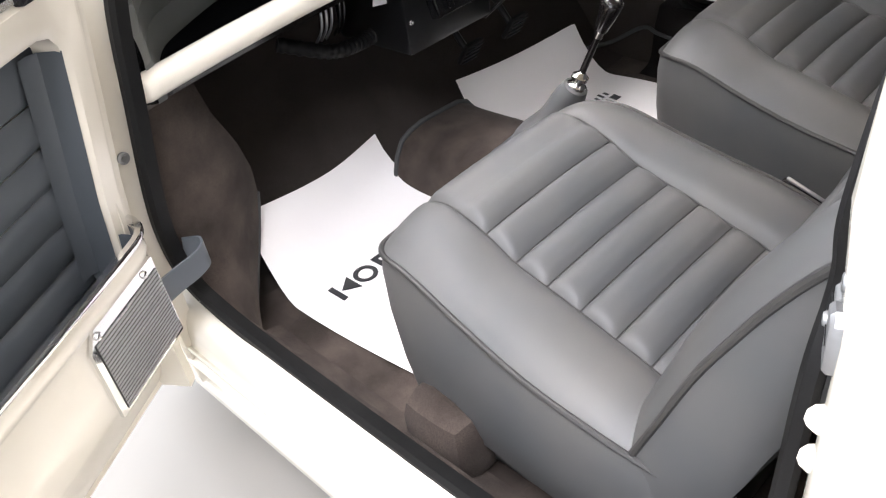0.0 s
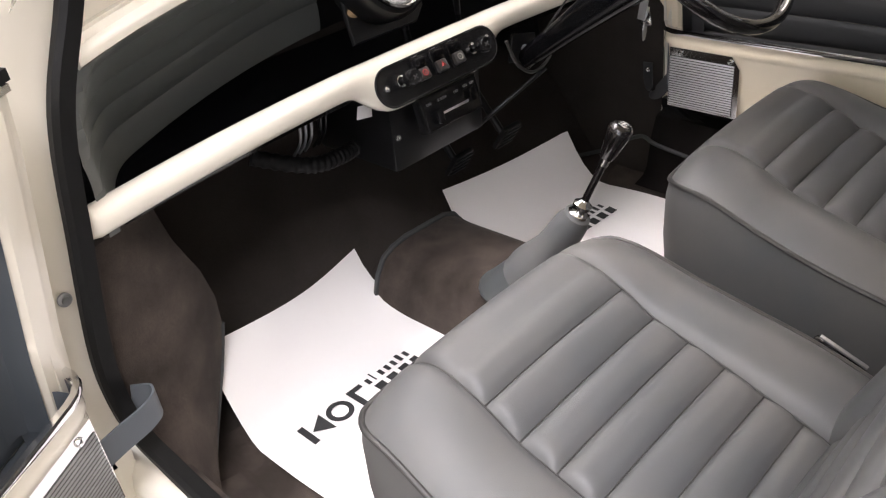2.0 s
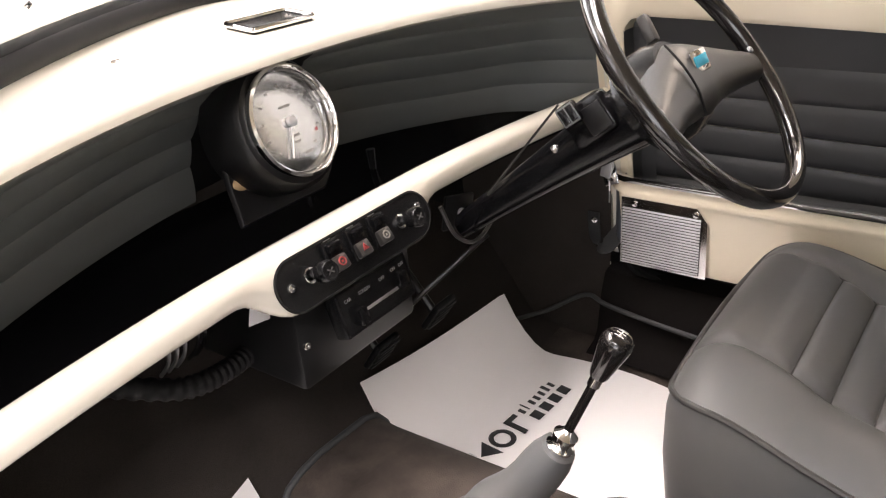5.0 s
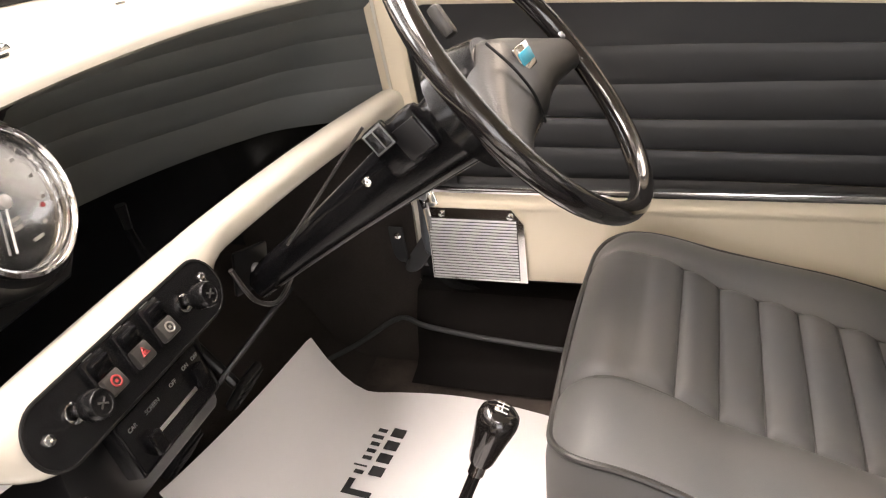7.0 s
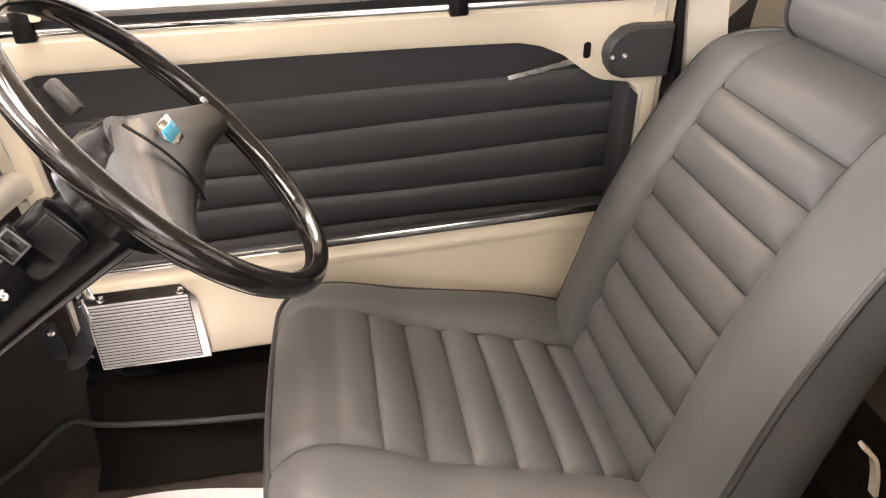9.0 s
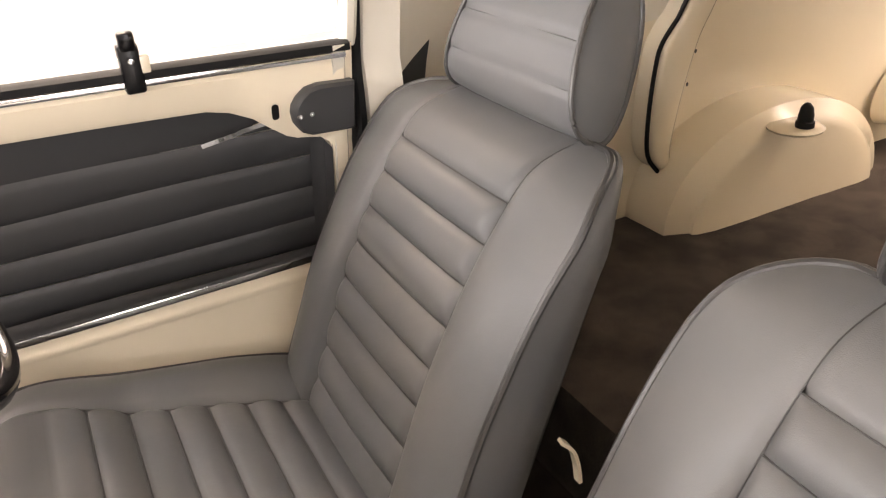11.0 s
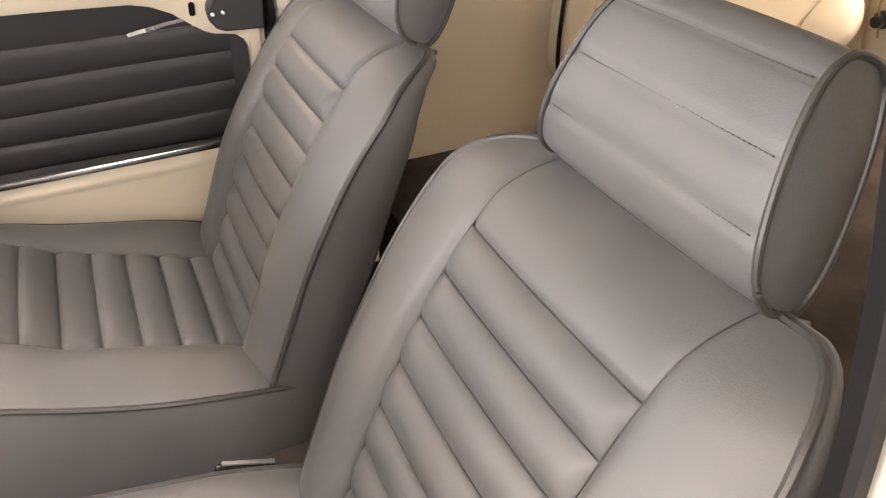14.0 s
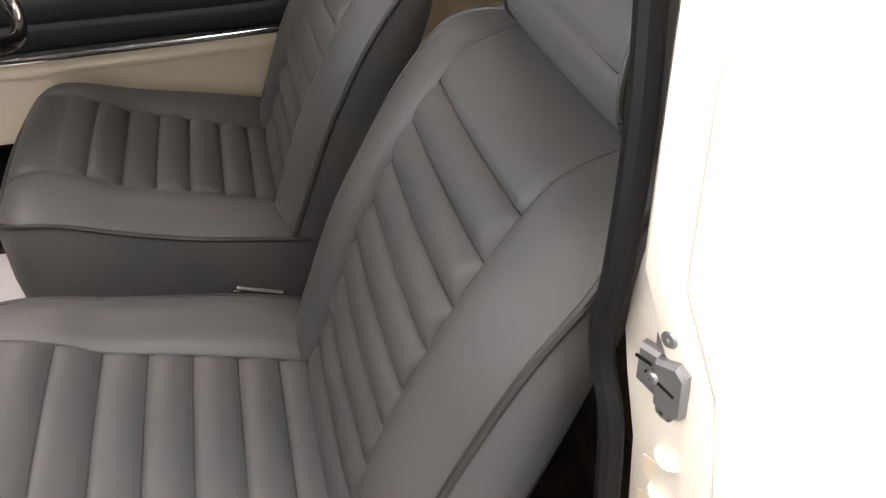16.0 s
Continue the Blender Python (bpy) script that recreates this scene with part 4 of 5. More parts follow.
LUMBAR = [(-0.12, -0.018), (0.005, -0.008), (0.054, -0.004), (0.102, 0.0), (0.154, 0.0055), (0.20, 0.009), (0.25, 0.0098), (0.30, 0.0099), (0.3465, 0.0071), (0.394, 0.0), (0.43, -0.0105), (0.455, -0.031), (0.476, -0.058)]
TOPS = 0.476


def bp(x, s, n):
    # the bolster on one side is a little slimmer
    if x < -PW:
        x = -PW + (x + PW) * 0.89
    return BO + BU * s + BN * n + Vector((x - 0.006, 0, 0))


def back_half(s):
    w = curve(s, [(-0.12, 0.233), (-0.02, 0.233), (0.1, 0.235), (0.2, 0.235), (0.3, 0.235), (0.38, 0.235), (0.495, 0.235)])
    d = min(1.0, max(0.0, 1 - (TOPS - s) / 0.095))
    return w - 0.080 * (1 - math.sqrt(max(0.0, 1 - d * d)))


def back_n(x, s):
    n = curve(s, LUMBAR)
    a, hw = abs(x), back_half(s)
    n += 0.004 * (1 - min(1, a / PW) ** 2)
    if a > PW:
        q = min(1.0, (a - PW) / max(0.01, hw - PW))
        crest = curve(s, [(-0.12, 0.010), (-0.02, 0.016), (0.10, 0.019), (0.22, 0.017), (0.32, 0.009), (0.40, 0.002), (0.495, 0.0)])
        edge = curve(s, [(-0.12, -0.008), (0.06, -0.008), (0.154, -0.009), (0.27, -0.012), (0.337, -0.015), (0.405, -0.018), (0.46, -0.012), (0.495, -0.002)])
        n += crest * math.sin(math.pi * q ** 0.75) ** 0.85 + edge * q ** 2.4
    return n


def back_pleat(x, s, s0, s1):
    t = (s - s0) / (s1 - s0)
    e = min(1.0, (PW - abs(x)) / 0.012)
    return 0.0100 * (max(0.0, math.sin(math.pi * t)) ** 0.55) * max(0.0, e) ** 0.5 - 0.0045


for sg in (-1, 1):
    edge = Shape().add(grid(lambda u, v, sg=sg: (lambda s: bp(sg * (PW + (back_half(s) - PW) * v), s, back_n(PW + (back_half(s) - PW) * v, s) - 0.0042 * math.exp(-(v / 0.05) ** 2)))(-0.12 + 0.5955 * u), 56, 16))
    backrest = part("backrest_bolster", edge, VINYL, seat, "smooth grey vinyl backrest bolster")
part("backrest_top", grid(lambda u, v: (lambda s, x: bp(x, s, back_n(x, s) - 0.0045 * math.exp(-((s - 0.394) / 0.004) ** 2) - 0.004 * math.exp(-((PW - abs(x)) / 0.004) ** 2)))(0.394 + 0.0815 * v, (2 * u - 1) * PW), 40, 14), VINYL, seat)
for s0, s1 in zip(BACK_CUTS, BACK_CUTS[1:]):
    part("backrest_pleat", grid(lambda u, v, s0=s0, s1=s1: (lambda x, s: bp(x, s, back_n(x, s) + back_pleat(x, s, s0, s1)))((2 * u - 1) * PW, s0 + (s1 - s0) * v), 40, 10), VINYL, seat)
for sg in (-1, 1):
    part("backrest_seam", tube([bp(sg * PW, s, back_n(PW, s) - 0.0040) for s in [0.472 * k / 60 for k in range(61)]], 0.0008, 6), SEAM, seat)
    part("cushion_seam", tube([(sg * PW, y, seat_top(PW, y) - 0.0052) for y in [0.05 + 0.418 * k / 60 for k in range(61)]], 0.0012, 6), SEAM, seat)
# dark tubes along the pleat joints deepen the shade of the creases
for q in SEAT_CUTS[1:-2]:
    part("shaded_pleat_seam", tube([(x, q, seat_top(x, q) - 0.0054) for x in [PW * (k / 12 - 1) for k in range(25)]], 0.0009, 6), SEAM, seat)
for q in BACK_CUTS[1:-1]:
    part("shaded_pleat_seam", tube([bp(x, q, back_n(x, q) - 0.0042) for x in [PW * (k / 12 - 1) for k in range(25)]], 0.0009, 6), SEAM, seat)
part("top_panel_seam", tube([bp(x, 0.394, back_n(x, 0.394) - 0.0040) for x in [PW * (k / 20 - 1) for k in range(41)]], 0.0009, 6), SEAM, seat)
rim = [(-back_half(s), s) for s in [-0.12 + 0.525 * k / 36 for k in range(37)]]
for k in range(1, 11):
    a = math.pi / 2 * k / 10
    s = 0.405 + 0.0705 * math.sin(a)
    rim.append((-back_half(min(s, 0.4755)), s))
rim += [(-0.08, 0.4765), (0, 0.4768), (0.08, 0.4765)]
rim += [(-x, s) for x, s in reversed(rim[:47])]
rim3 = [bp(x, s, back_n(min(abs(x), back_half(min(s, 0.4755))), min(s, 0.4755)) - 0.001) for x, s in rim]
part("backrest_piping", tube(rim3, 0.0042, 8), SEAM, backrest)
rows = []
for dn, f in ((0.0, 1.0), (-0.02, 1.012), (-0.040, 1.012), (-0.062, 0.995), (-0.075, 0.95)):
    row = []
    for (x, s), p in zip(rim, rim3):
        row.append(bp(x * f, 0.2 + (s - 0.2) * (f + 0.004 if f > 1 else f), (p - BO).dot(BN) + dn * curve(s, [(-0.12, 1.1), (0.0, 1.2), (0.25, 1.05), (0.36, 0.80), (0.43, 0.50), (0.465, 0.30), (0.48, 0.22)])))
    rows.append(row)
part("backrest_side", loft(rows, closed=False), VINYL, seat, "plain grey vinyl backrest side")
part("backrest_rear", (rows[-1], [tuple(range(len(rows[-1])))]), VINYL, seat)
HN = -0.060
HS = 0.556


def head_width(ss):
    """Narrowing of the headrest towards its top."""
    return 1.0 - 0.25 * (ss - 0.475) / 0.155


def head_ring(x, k=1.0, n=44, seams=True):
    out = []
    for i in range(n):
        a = 2 * math.pi * i / n
        ca, sa = math.cos(a), math.sin(a)
        nn = HN + (0.046 if ca > 0 else 0.032) * k * math.copysign(abs(ca) ** 0.74, ca)
        ss = HS + 0.081 * k * math.copysign(abs(sa) ** 0.88, sa)
        nn += 0.04 * (ss - HS)
        if seams and ca > 0.15:
            for q in HEAD_SEAMS:
                nn -= 0.0024 * math.exp(-((ss - q) / 0.0035) ** 2)
        out.append(bp(x * head_width(ss), ss, nn))
    return out


HEAD_SEAMS = (0.612, 0.563, 0.516)
xs = [-0.134, -0.129, -0.105, -0.072, -0.04, 0, 0.04, 0.072, 0.105, 0.129, 0.134]
ks = [0.97, 0.985, 1.0, 1.01, 1.015, 1.017, 1.015, 1.01, 1.0, 0.985, 0.97]
head = part("headrest", loft([head_ring(x, k, 88) for x, k in zip(xs, ks)], caps=False), VINYL, seat, "grey vinyl roll headrest with cross seams", 60)
for sg in (-1, 1):
    part("headrest_end", loft([head_ring(sg * (0.134 + 0.009 * (1 - q * q)), 0.97 * q, 44, False) for q in (1.0, 0.85, 0.6, 0.3, 0.02)]), VINYL, head)
    part("piping_tail", tube([bp(sg * 0.1345, 0.4775, HN + 0.006), bp(sg * 0.1355, 0.4755, HN - 0.012), bp(sg * 0.138, 0.476, HN - 0.030)], 0.0030, 8), SEAM, head)
    part("headrest_piping", tube(head_ring(sg * 0.1345, 0.985, 72, False), 0.0030, 8, True), SEAM, head)
for q in HEAD_SEAMS:
    st = Shape()
    for k in range(44):
        x = -0.122 + 0.244 * k / 43
        sa = abs((q - HS) / 0.0822) ** (1 / 0.88)
        nn = HN + 0.0467 * math.sqrt(1 - sa * sa) ** 0.74 + 0.04 * (q - HS) - 0.0022
        st.add(rbox(0.0026, 0.0007, 0.0007, 0, Matrix.Translation(bp(x * head_width(q), q, nn))))
    part("stitching", st, SEAM, head, "fine dark stitching along the seam")
for x in (-0.05, 0.05):
    part("headrest_post", tube([bp(x, 0.44, -0.072), bp(x, 0.54, -0.066)], 0.006, 10), CHROME, head, "chrome headrest post")
SEAT_L, SEAT_R = -0.300, 0.304
driver_seat = copy_thing(seat, pose(SEAT_R, 0.2, 0.215))
seat.matrix_basis = pose(SEAT_L, 0.2, 0.215)
BASES[driver_seat.name] = BASES[seat.name]
part("recline_lever", Shape().add(rbox(0.018, 0.120, 0.026, 0.008, pose(0.247, 0.118, 0.426, 26))).add(rbox(0.014, 0.060, 0.014, 0.004, pose(0.251, 0.150, 0.447, 16))).add(tube([(0.228, 0.055, 0.392), (0.246, 0.10, 0.420)], 0.011, 10)), PLASTIC, seat, "black recline lever with a plated top")
part("recline_trim", rbox(0.006, 0.060, 0.003, 0.001, pose(0.249, 0.142, 0.4555, 20)), ZINC, seat)
for ob in driver_seat.children:
    if ob.name.startswith("headrest"):
        ob.location.x -= 0.006
part("slide_lever", tube([(-0.10, 0.44, 0.29), (-0.215, 0.475, 0.288), (-0.245, 0.50, 0.288)], 0.006, 8), PLASTIC, driver_seat, "black slide lever")


# ---------------------------------------------------------------- doors
def door(s, turn, label):
    """s: +1 driver's side, -1 passenger's. Own axes: x along the car, y forwards from the hinge, z up; w is depth inwards from the outer skin."""
    d = thing("door", (0, 0, 0), label, "car door", "front doors", turn=turn)

    def P(u, w, z):
        # the door leans inwards above its waist
        w, z = w + 0.235 * max(0.0, z - 0.53), z + 0.06 * max(0.0, z - 0.46) - 0.032 * u * min(1.0, max(0.0, (z - 0.82) / 0.04))
        return (-s * w, -(0.052 + (u - 0.052) * 0.965) if s > 0 else -u, z)

    def sheet(fn, nu, nv):
        return grid(fn, nu, nv)

    # outer skin
    part("outer_skin", loft([[P(u, w, z) for w, z in ((0.012, 0.26), (-0.005, 0.30), (-0.010, 0.5), (-0.006, 0.68), (0.002, 0.80), (0.020, 0.872), (0.036, 0.872), (0.008, 0.80), (0.004, 0.5), (0.02, 0.262))] for u in (0.0, 0.2, 0.45, 0.7, 0.885)]), WHITE, d)
    part("front_edge", loft([[P(u, w, z) for u, w in ((0.0, 0.0), (0.002, 0.05), (0.012, 0.068), (0.03, 0.07), (0.03, 0.02))] for z in (0.262 if s < 0 else 0.43, 0.45, 0.6, 0.80, 0.872)]), WHITE, d)
    part("rear_edge", loft([[P(u, w, z) for u, w in ((0.886, 0.0), (0.884, 0.05), (0.872, 0.068), (0.855, 0.07), (0.855, 0.02))] for z in (0.262, 0.4, 0.6, 0.80, 0.872)]), WHITE, d)
    # pleated inner panel; the driver's vinyl is darkened for the dimmer side
    cuts = [0.43, 0.482, 0.532, 0.582, 0.632, 0.684, 0.735, 0.83]
    for z0, z1 in zip(cuts, cuts[1:]):
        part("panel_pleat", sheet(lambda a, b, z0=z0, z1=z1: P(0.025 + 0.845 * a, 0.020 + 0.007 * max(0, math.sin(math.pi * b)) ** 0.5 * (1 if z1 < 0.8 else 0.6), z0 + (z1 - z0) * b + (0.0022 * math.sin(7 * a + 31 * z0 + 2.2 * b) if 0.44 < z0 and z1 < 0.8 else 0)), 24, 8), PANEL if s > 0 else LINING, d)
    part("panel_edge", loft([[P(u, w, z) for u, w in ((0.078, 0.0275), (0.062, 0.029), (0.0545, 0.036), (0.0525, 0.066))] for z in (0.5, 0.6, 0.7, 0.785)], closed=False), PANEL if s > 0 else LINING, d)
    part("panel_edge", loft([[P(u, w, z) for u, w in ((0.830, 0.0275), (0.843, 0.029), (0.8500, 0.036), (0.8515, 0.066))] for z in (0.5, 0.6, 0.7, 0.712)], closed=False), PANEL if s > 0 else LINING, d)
    # painted frame round the panel: an opening with a deep rear corner for the latch
    inner = [(0.05, 0.50), (0.05, 0.60), (0.05, 0.70), (0.05, 0.770), (0.054, 0.790), (0.066, 0.803), (0.085, 0.808), (0.20, 0.806), (0.40, 0.801), (0.55, 0.796), (0.64, 0.792), (0.68, 0.790), (0.71, 0.783), (0.74, 0.769), (0.765, 0.750),
             (0.785, 0.736), (0.80, 0.730), (0.82, 0.727), (0.835, 0.724), (0.848, 0.714), (0.853, 0.700), (0.854, 0.66), (0.854, 0.58), (0.854, 0.50)]
    outer = [(0.0, 0.50), (0.0, 0.60), (0.0, 0.70), (0.0, 0.80), (0.0, 0.872), (0.03, 0.872), (0.06, 0.872), (0.20, 0.872), (0.40, 0.872), (0.55, 0.872), (0.64, 0.872), (0.68, 0.872), (0.71, 0.872), (0.74, 0.872), (0.765, 0.872),
             (0.785, 0.872), (0.80, 0.872), (0.82, 0.872), (0.85, 0.872), (0.885, 0.872), (0.885, 0.78), (0.885, 0.68), (0.885, 0.58), (0.885, 0.50)]
    rows = []
    for (u, z), (uo, zo) in zip(inner, outer):
        um, zm = u + (uo - u) * 0.12, z + (zo - z) * 0.12
        u9, z9 = u + (uo - u) * 0.62, z + (zo - z) * 0.62
        u10, z10 = u + (uo - u) * 0.72, z + (zo - z) * 0.72
        rows.append([P(u, 0.030, z), P(u, 0.064, z), P(um, 0.070, zm), P(u9, 0.071, z9), P(u10, 0.066, z10), P(uo, 0.060 if zo > 0.86 else 0.066, zo), P(uo, 0.03, zo)])
    # one car paint on both doors; the driver's copy has warm light tinted in
    part("inner_frame", loft(rows, closed=False), CREAM if s > 0 else WHITE, d, "painted door frame round the panel")
    # lower wall of the pocket, curling outwards at the hinge
    def wall_w(u):
        return curve(u, [(0.012, 0.062), (0.022, 0.088), (0.04, 0.106), (0.07, 0.114), (0.3, 0.112), (0.6, 0.107), (0.85, 0.098), (0.88, 0.085)])

    us = [0.012, 0.016, 0.022, 0.03, 0.04, 0.055, 0.07, 0.1, 0.2, 0.3, 0.4, 0.5, 0.6, 0.7, 0.8, 0.85, 0.88]
    prof = [(-0.006, 0.548), (0.0, 0.550), (0.001, 0.546), (0.001, 0.540), (0.004, 0.534), (0.005, 0.528), (0.002, 0.522), (0.0, 0.518), (0.0, 0.45), (-0.001, 0.412), (-0.004, 0.403), (-0.012, 0.400), (-0.06, 0.398)]
    part("pocket_wall", loft([[P(u, wall_w(u) + dw, max(z, 0.526) if u < 0.045 and s > 0 else z) for dw, z in prof] for u in us], closed=False), CREAM if s > 0 else WHITE, d, "painted lower wall of the door pocket")
    part("pocket_lining", loft([[P(u, max(0.03, wall_w(u) - 0.010), z) for z in (0.548, 0.50, 0.43)] for u in us], closed=False), LINING, d, "blue-grey vinyl lining inside the door pocket")
    part("pocket_end", loft([[P(u, w, z) for u, w in ((0.056, 0.026), (0.050, 0.040), (0.044, 0.060), (0.040, 0.080), (0.042, 0.098))] for z in (0.548, 0.52, 0.48, 0.435)], closed=False), LINING, d)
    part("pocket_floor", loft([[P(u, w, 0.435) for w in (0.015, max(0.031, wall_w(u) - 0.008))] for u in us], closed=False), LINING, d)
    cs = [P(u, wall_w(u) - 0.001, 0.554) for u in us]
    strip = part("chrome_strip", sweep(cs, [(-0.003, -0.006), (0.004, -0.005), (0.0055, 0.0), (0.004, 0.005), (-0.003, 0.006)] if s > 0 else [(0.003, -0.006), (-0.004, -0.005), (-0.0055, 0.0), (-0.004, 0.005), (0.003, 0.006)]), CHROME, d, "polished chrome pocket strip")
    # driver's flange is coloured black for the shade in the gap below the door
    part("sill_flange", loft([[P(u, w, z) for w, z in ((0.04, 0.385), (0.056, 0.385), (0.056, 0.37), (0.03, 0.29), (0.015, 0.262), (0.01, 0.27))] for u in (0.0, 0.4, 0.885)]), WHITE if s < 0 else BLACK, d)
    # speaker grille: folded chrome plate with ribs
    gu0, gu1, gz0, gz1 = 0.052, 0.208, 0.404, 0.524
    W = 0.1165
    out = [(gu0, gz0), (gu1, gz0), (gu1 - 0.002, gz1 - 0.022), (gu1 - 0.02, gz1), (gu0, gz1)]
    g = part("speaker_grille", loft([[P(u, wall_w(u) + 0.002, z) for u, z in out], [P(u, W + 0.004, z) for u, z in out]]), CHROME, d, "ribbed chrome speaker grille")
    part("recess", loft([[P(u, W + 0.0045, z) for u, z in ((gu0 + 0.002, gz0 + 0.004), (gu1 - 0.012, gz0 + 0.004), (gu1 - 0.012, gz1 - 0.016), (gu0 + 0.002, gz1 - 0.016))], [P(u, W + 0.005, z) for u, z in ((gu0 + 0.002, gz0 + 0.004), (gu1 - 0.012, gz0 + 0.004), (gu1 - 0.012, gz1 - 0.016), (gu0 + 0.002, gz1 - 0.016))]]), ROCKER, g)
    n = 20
    for k in range(n):
        z = gz0 + 0.0065 + (gz1 - gz0 - 0.025) * k / (n - 1)
        part("rib", loft([[P(u, W + 0.004 + dw, z + dz) for dw, dz in ((0, -0.0020), (0.0012, -0.0018), (0.0022, 0.0), (0.0012, 0.0018), (0, 0.0020))] for u in (gu0 + 0.003, gu1 - 0.013)]), ALU, g)
    screw(g, P(0.077, W + 0.0045, gz1 - 0.009), (-s, 0, 0), 0.0055)
    screw(g, P(0.186, W + 0.0045, gz1 - 0.010), (-s, 0, 0), 0.0055)
    # latch box, key hole and lever
    ol = [(0.790, 0.770), (0.793, 0.755), (0.802, 0.743), (0.816, 0.737), (0.88, 0.734), (0.88, 0.800), (0.83, 0.803), (0.812, 0.800), (0.799, 0.790), (0.792, 0.780)]
    lb = part("latch_box", loft([[P(u, 0.069, z) for u, z in ol], [P(u, 0.086, z) for u, z in ol], [P(0.835 + (u - 0.835) * 0.9, 0.092, 0.769 + (z - 0.769) * 0.88) for u, z in ol]]), PANEL, d, "dark grey latch cover")
    screw(lb, P(0.798, 0.091, 0.767), (-s, 0, 0), 0.004)
    screw(lb, P(0.814, 0.092, 0.768), (-s, 0, 0), 0.004)
    part("key_slot", loft([[P(0.770 + a, 0.0715, 0.774 + b) for a, b in round_rect(0.010, 0.021, 0.0045, 4)], [P(0.770 + a, 0.0722, 0.774 + b) for a, b in round_rect(0.010, 0.021, 0.0045, 4)]]), BLACK, d)
    part("lever", sweep([P(u, w, z) for u, w, z in ((0.80, 0.045, 0.757), (0.76, 0.05, 0.755), (0.725, 0.056, 0.753), (0.715, 0.062, 0.7525), (0.69, 0.062, 0.749), (0.668, 0.060, 0.745))], [(-0.002, -0.003), (0.002, -0.003), (0.002, 0.003), (-0.002, 0.003)]), CHROME, d, "slim chrome inside release lever")
    # window: channel, pane, catches, upright frame
    part("window_channel", sweep([P(u, 0.054, 0.870) for u in (0.0, 0.4, 0.880)], [(-0.014, -0.006), (0.014, -0.006), (0.014, 0.003), (0.006, 0.006), (-0.014, 0.005)]), RUBBER, d)
    part("chrome_sill", sweep([P(u, 0.066, 0.860) for u in (0.005, 0.4, 0.872)], [(-0.005, -0.0035), (0.005, -0.0035), (0.006, 0.0), (0.005, 0.0035), (-0.005, 0.0035)]), CHROME, d, "chrome strip below the window")
    part("window_pane", loft([[P(u, 0.045 + 0.10 * (z - 0.88), z) for z in (0.886, 1.24)] for u in (0.05, 0.46, 0.875)], closed=False), GLASS, d).visible_shadow = False
    for pts in ([P(0.0, 0.045, 0.87), P(0.06, 0.08, 1.05), P(0.20, 0.12, 1.26)], [P(0.20, 0.12, 1.26), P(0.5, 0.125, 1.27), P(0.87, 0.12, 1.26)], [P(0.885, 0.045, 0.87), P(0.88, 0.08, 1.05), P(0.87, 0.12, 1.26)]):
        part("window_frame", tube(pts, 0.012, 8), WHITE, d)
    for u in (0.095, 0.60):
        c = part("window_catch", rbox(0.020, 0.024, 0.058, 0.004, Matrix.Translation(P(u, 0.063, 0.878))), PLASTIC, d, "black sliding-window catch")
        part("catch_top", rbox(0.016, 0.018, 0.022, 0.003, Matrix.Translation(P(u, 0.066, 0.909))), SATIN, c)
        part("catch_tab", rbox(0.010, 0.016, 0.022, 0.003, Matrix.Translation(P(u + 0.014, 0.066, 0.882))), CREAM, c, "cream plastic tab")
        screw(c, P(u, 0.0755, 0.888), (-s, 0, 0), 0.004)
    return d


door(1, pose(0.688, 0.788, 0), "closed driver's door with shade-darkened grey pleated panel and cream lower wall")
door(-1, pose(-0.714, 0.815, -0.002, 0, 0, -57.5), "open passenger's door with grey pleated panel and ribbed speaker grille")

# ---------------------------------------------------------------- steering
WC, WN = Vector((0.245, 0.503, 0.842)), Vector((0.04, -0.76, 0.65)).normalized()
WM = axis(WC, WN)
wheel = thing("steering_wheel", tuple(WC), "glossy black two-spoke steering wheel with a padded hub", "steering wheel")
WR = 0.163
ring = [(WR * math.cos(2 * math.pi * k / 72), WR * math.sin(2 * math.pi * k / 72), 0) for k in range(72)]
part("rim", sweep([WM @ Vector(p) for p in ring], circle(0.0108, 12, 0.95, 1.1), WN, True), GLOSS, wheel, "gloss black wheel rim")
rows = []
for k in range(33):
    u = -1 + 2 * k / 32
    x = u * (WR - 0.012)
    yc = -0.034 * abs(u) ** 1.5 - 0.002 * (1 - abs(u))
    hw = 0.019 + 0.028 * (1 - abs(u)) ** 1.2
    zc = -0.028 + 0.022 * abs(u) ** 2
    th = 0.012 + 0.020 * (1 - abs(u) ** 1.5)
    rows.append([WM @ Vector((x, yc + hw * math.copysign(abs(math.cos(a)) ** 0.7, math.cos(a)), zc + th * math.copysign(abs(math.sin(a)) ** 0.8, math.sin(a)))) for a in [2 * math.pi * j / 18 for j in range(18)]])
part("hub_pad", loft(rows), LEATHER, wheel, "grained black padded spokes")
part("hub_seam", tube(smooth_path([WM @ Vector((-0.040, 0.040, 0.001)), WM @ Vector((-0.045, 0.010, 0.006)), WM @ Vector((-0.046, -0.020, 0.004)), WM @ Vector((-0.040, -0.046, -0.008))], 8), 0.0014, 6), RUBBER, wheel)
for sx in (-1, 1):
    for dy in (-0.016, -0.050):
        screw(wheel, WM @ Vector((sx * (WR - 0.013), dy, 0.004)), WN, 0.0045, ZINC)
part("hub_cone", lathe([(0.060, -0.075), (0.058, -0.04), (0.05, -0.02), (0.0001, -0.02)], WM, 28), SATIN, wheel)
part("badge", rbox(0.025, 0.025, 0.004, 0.002, WM @ pose(-0.002, 0.006, 0.006, 16, -20, -4)), CHROME, wheel, "small square badge")
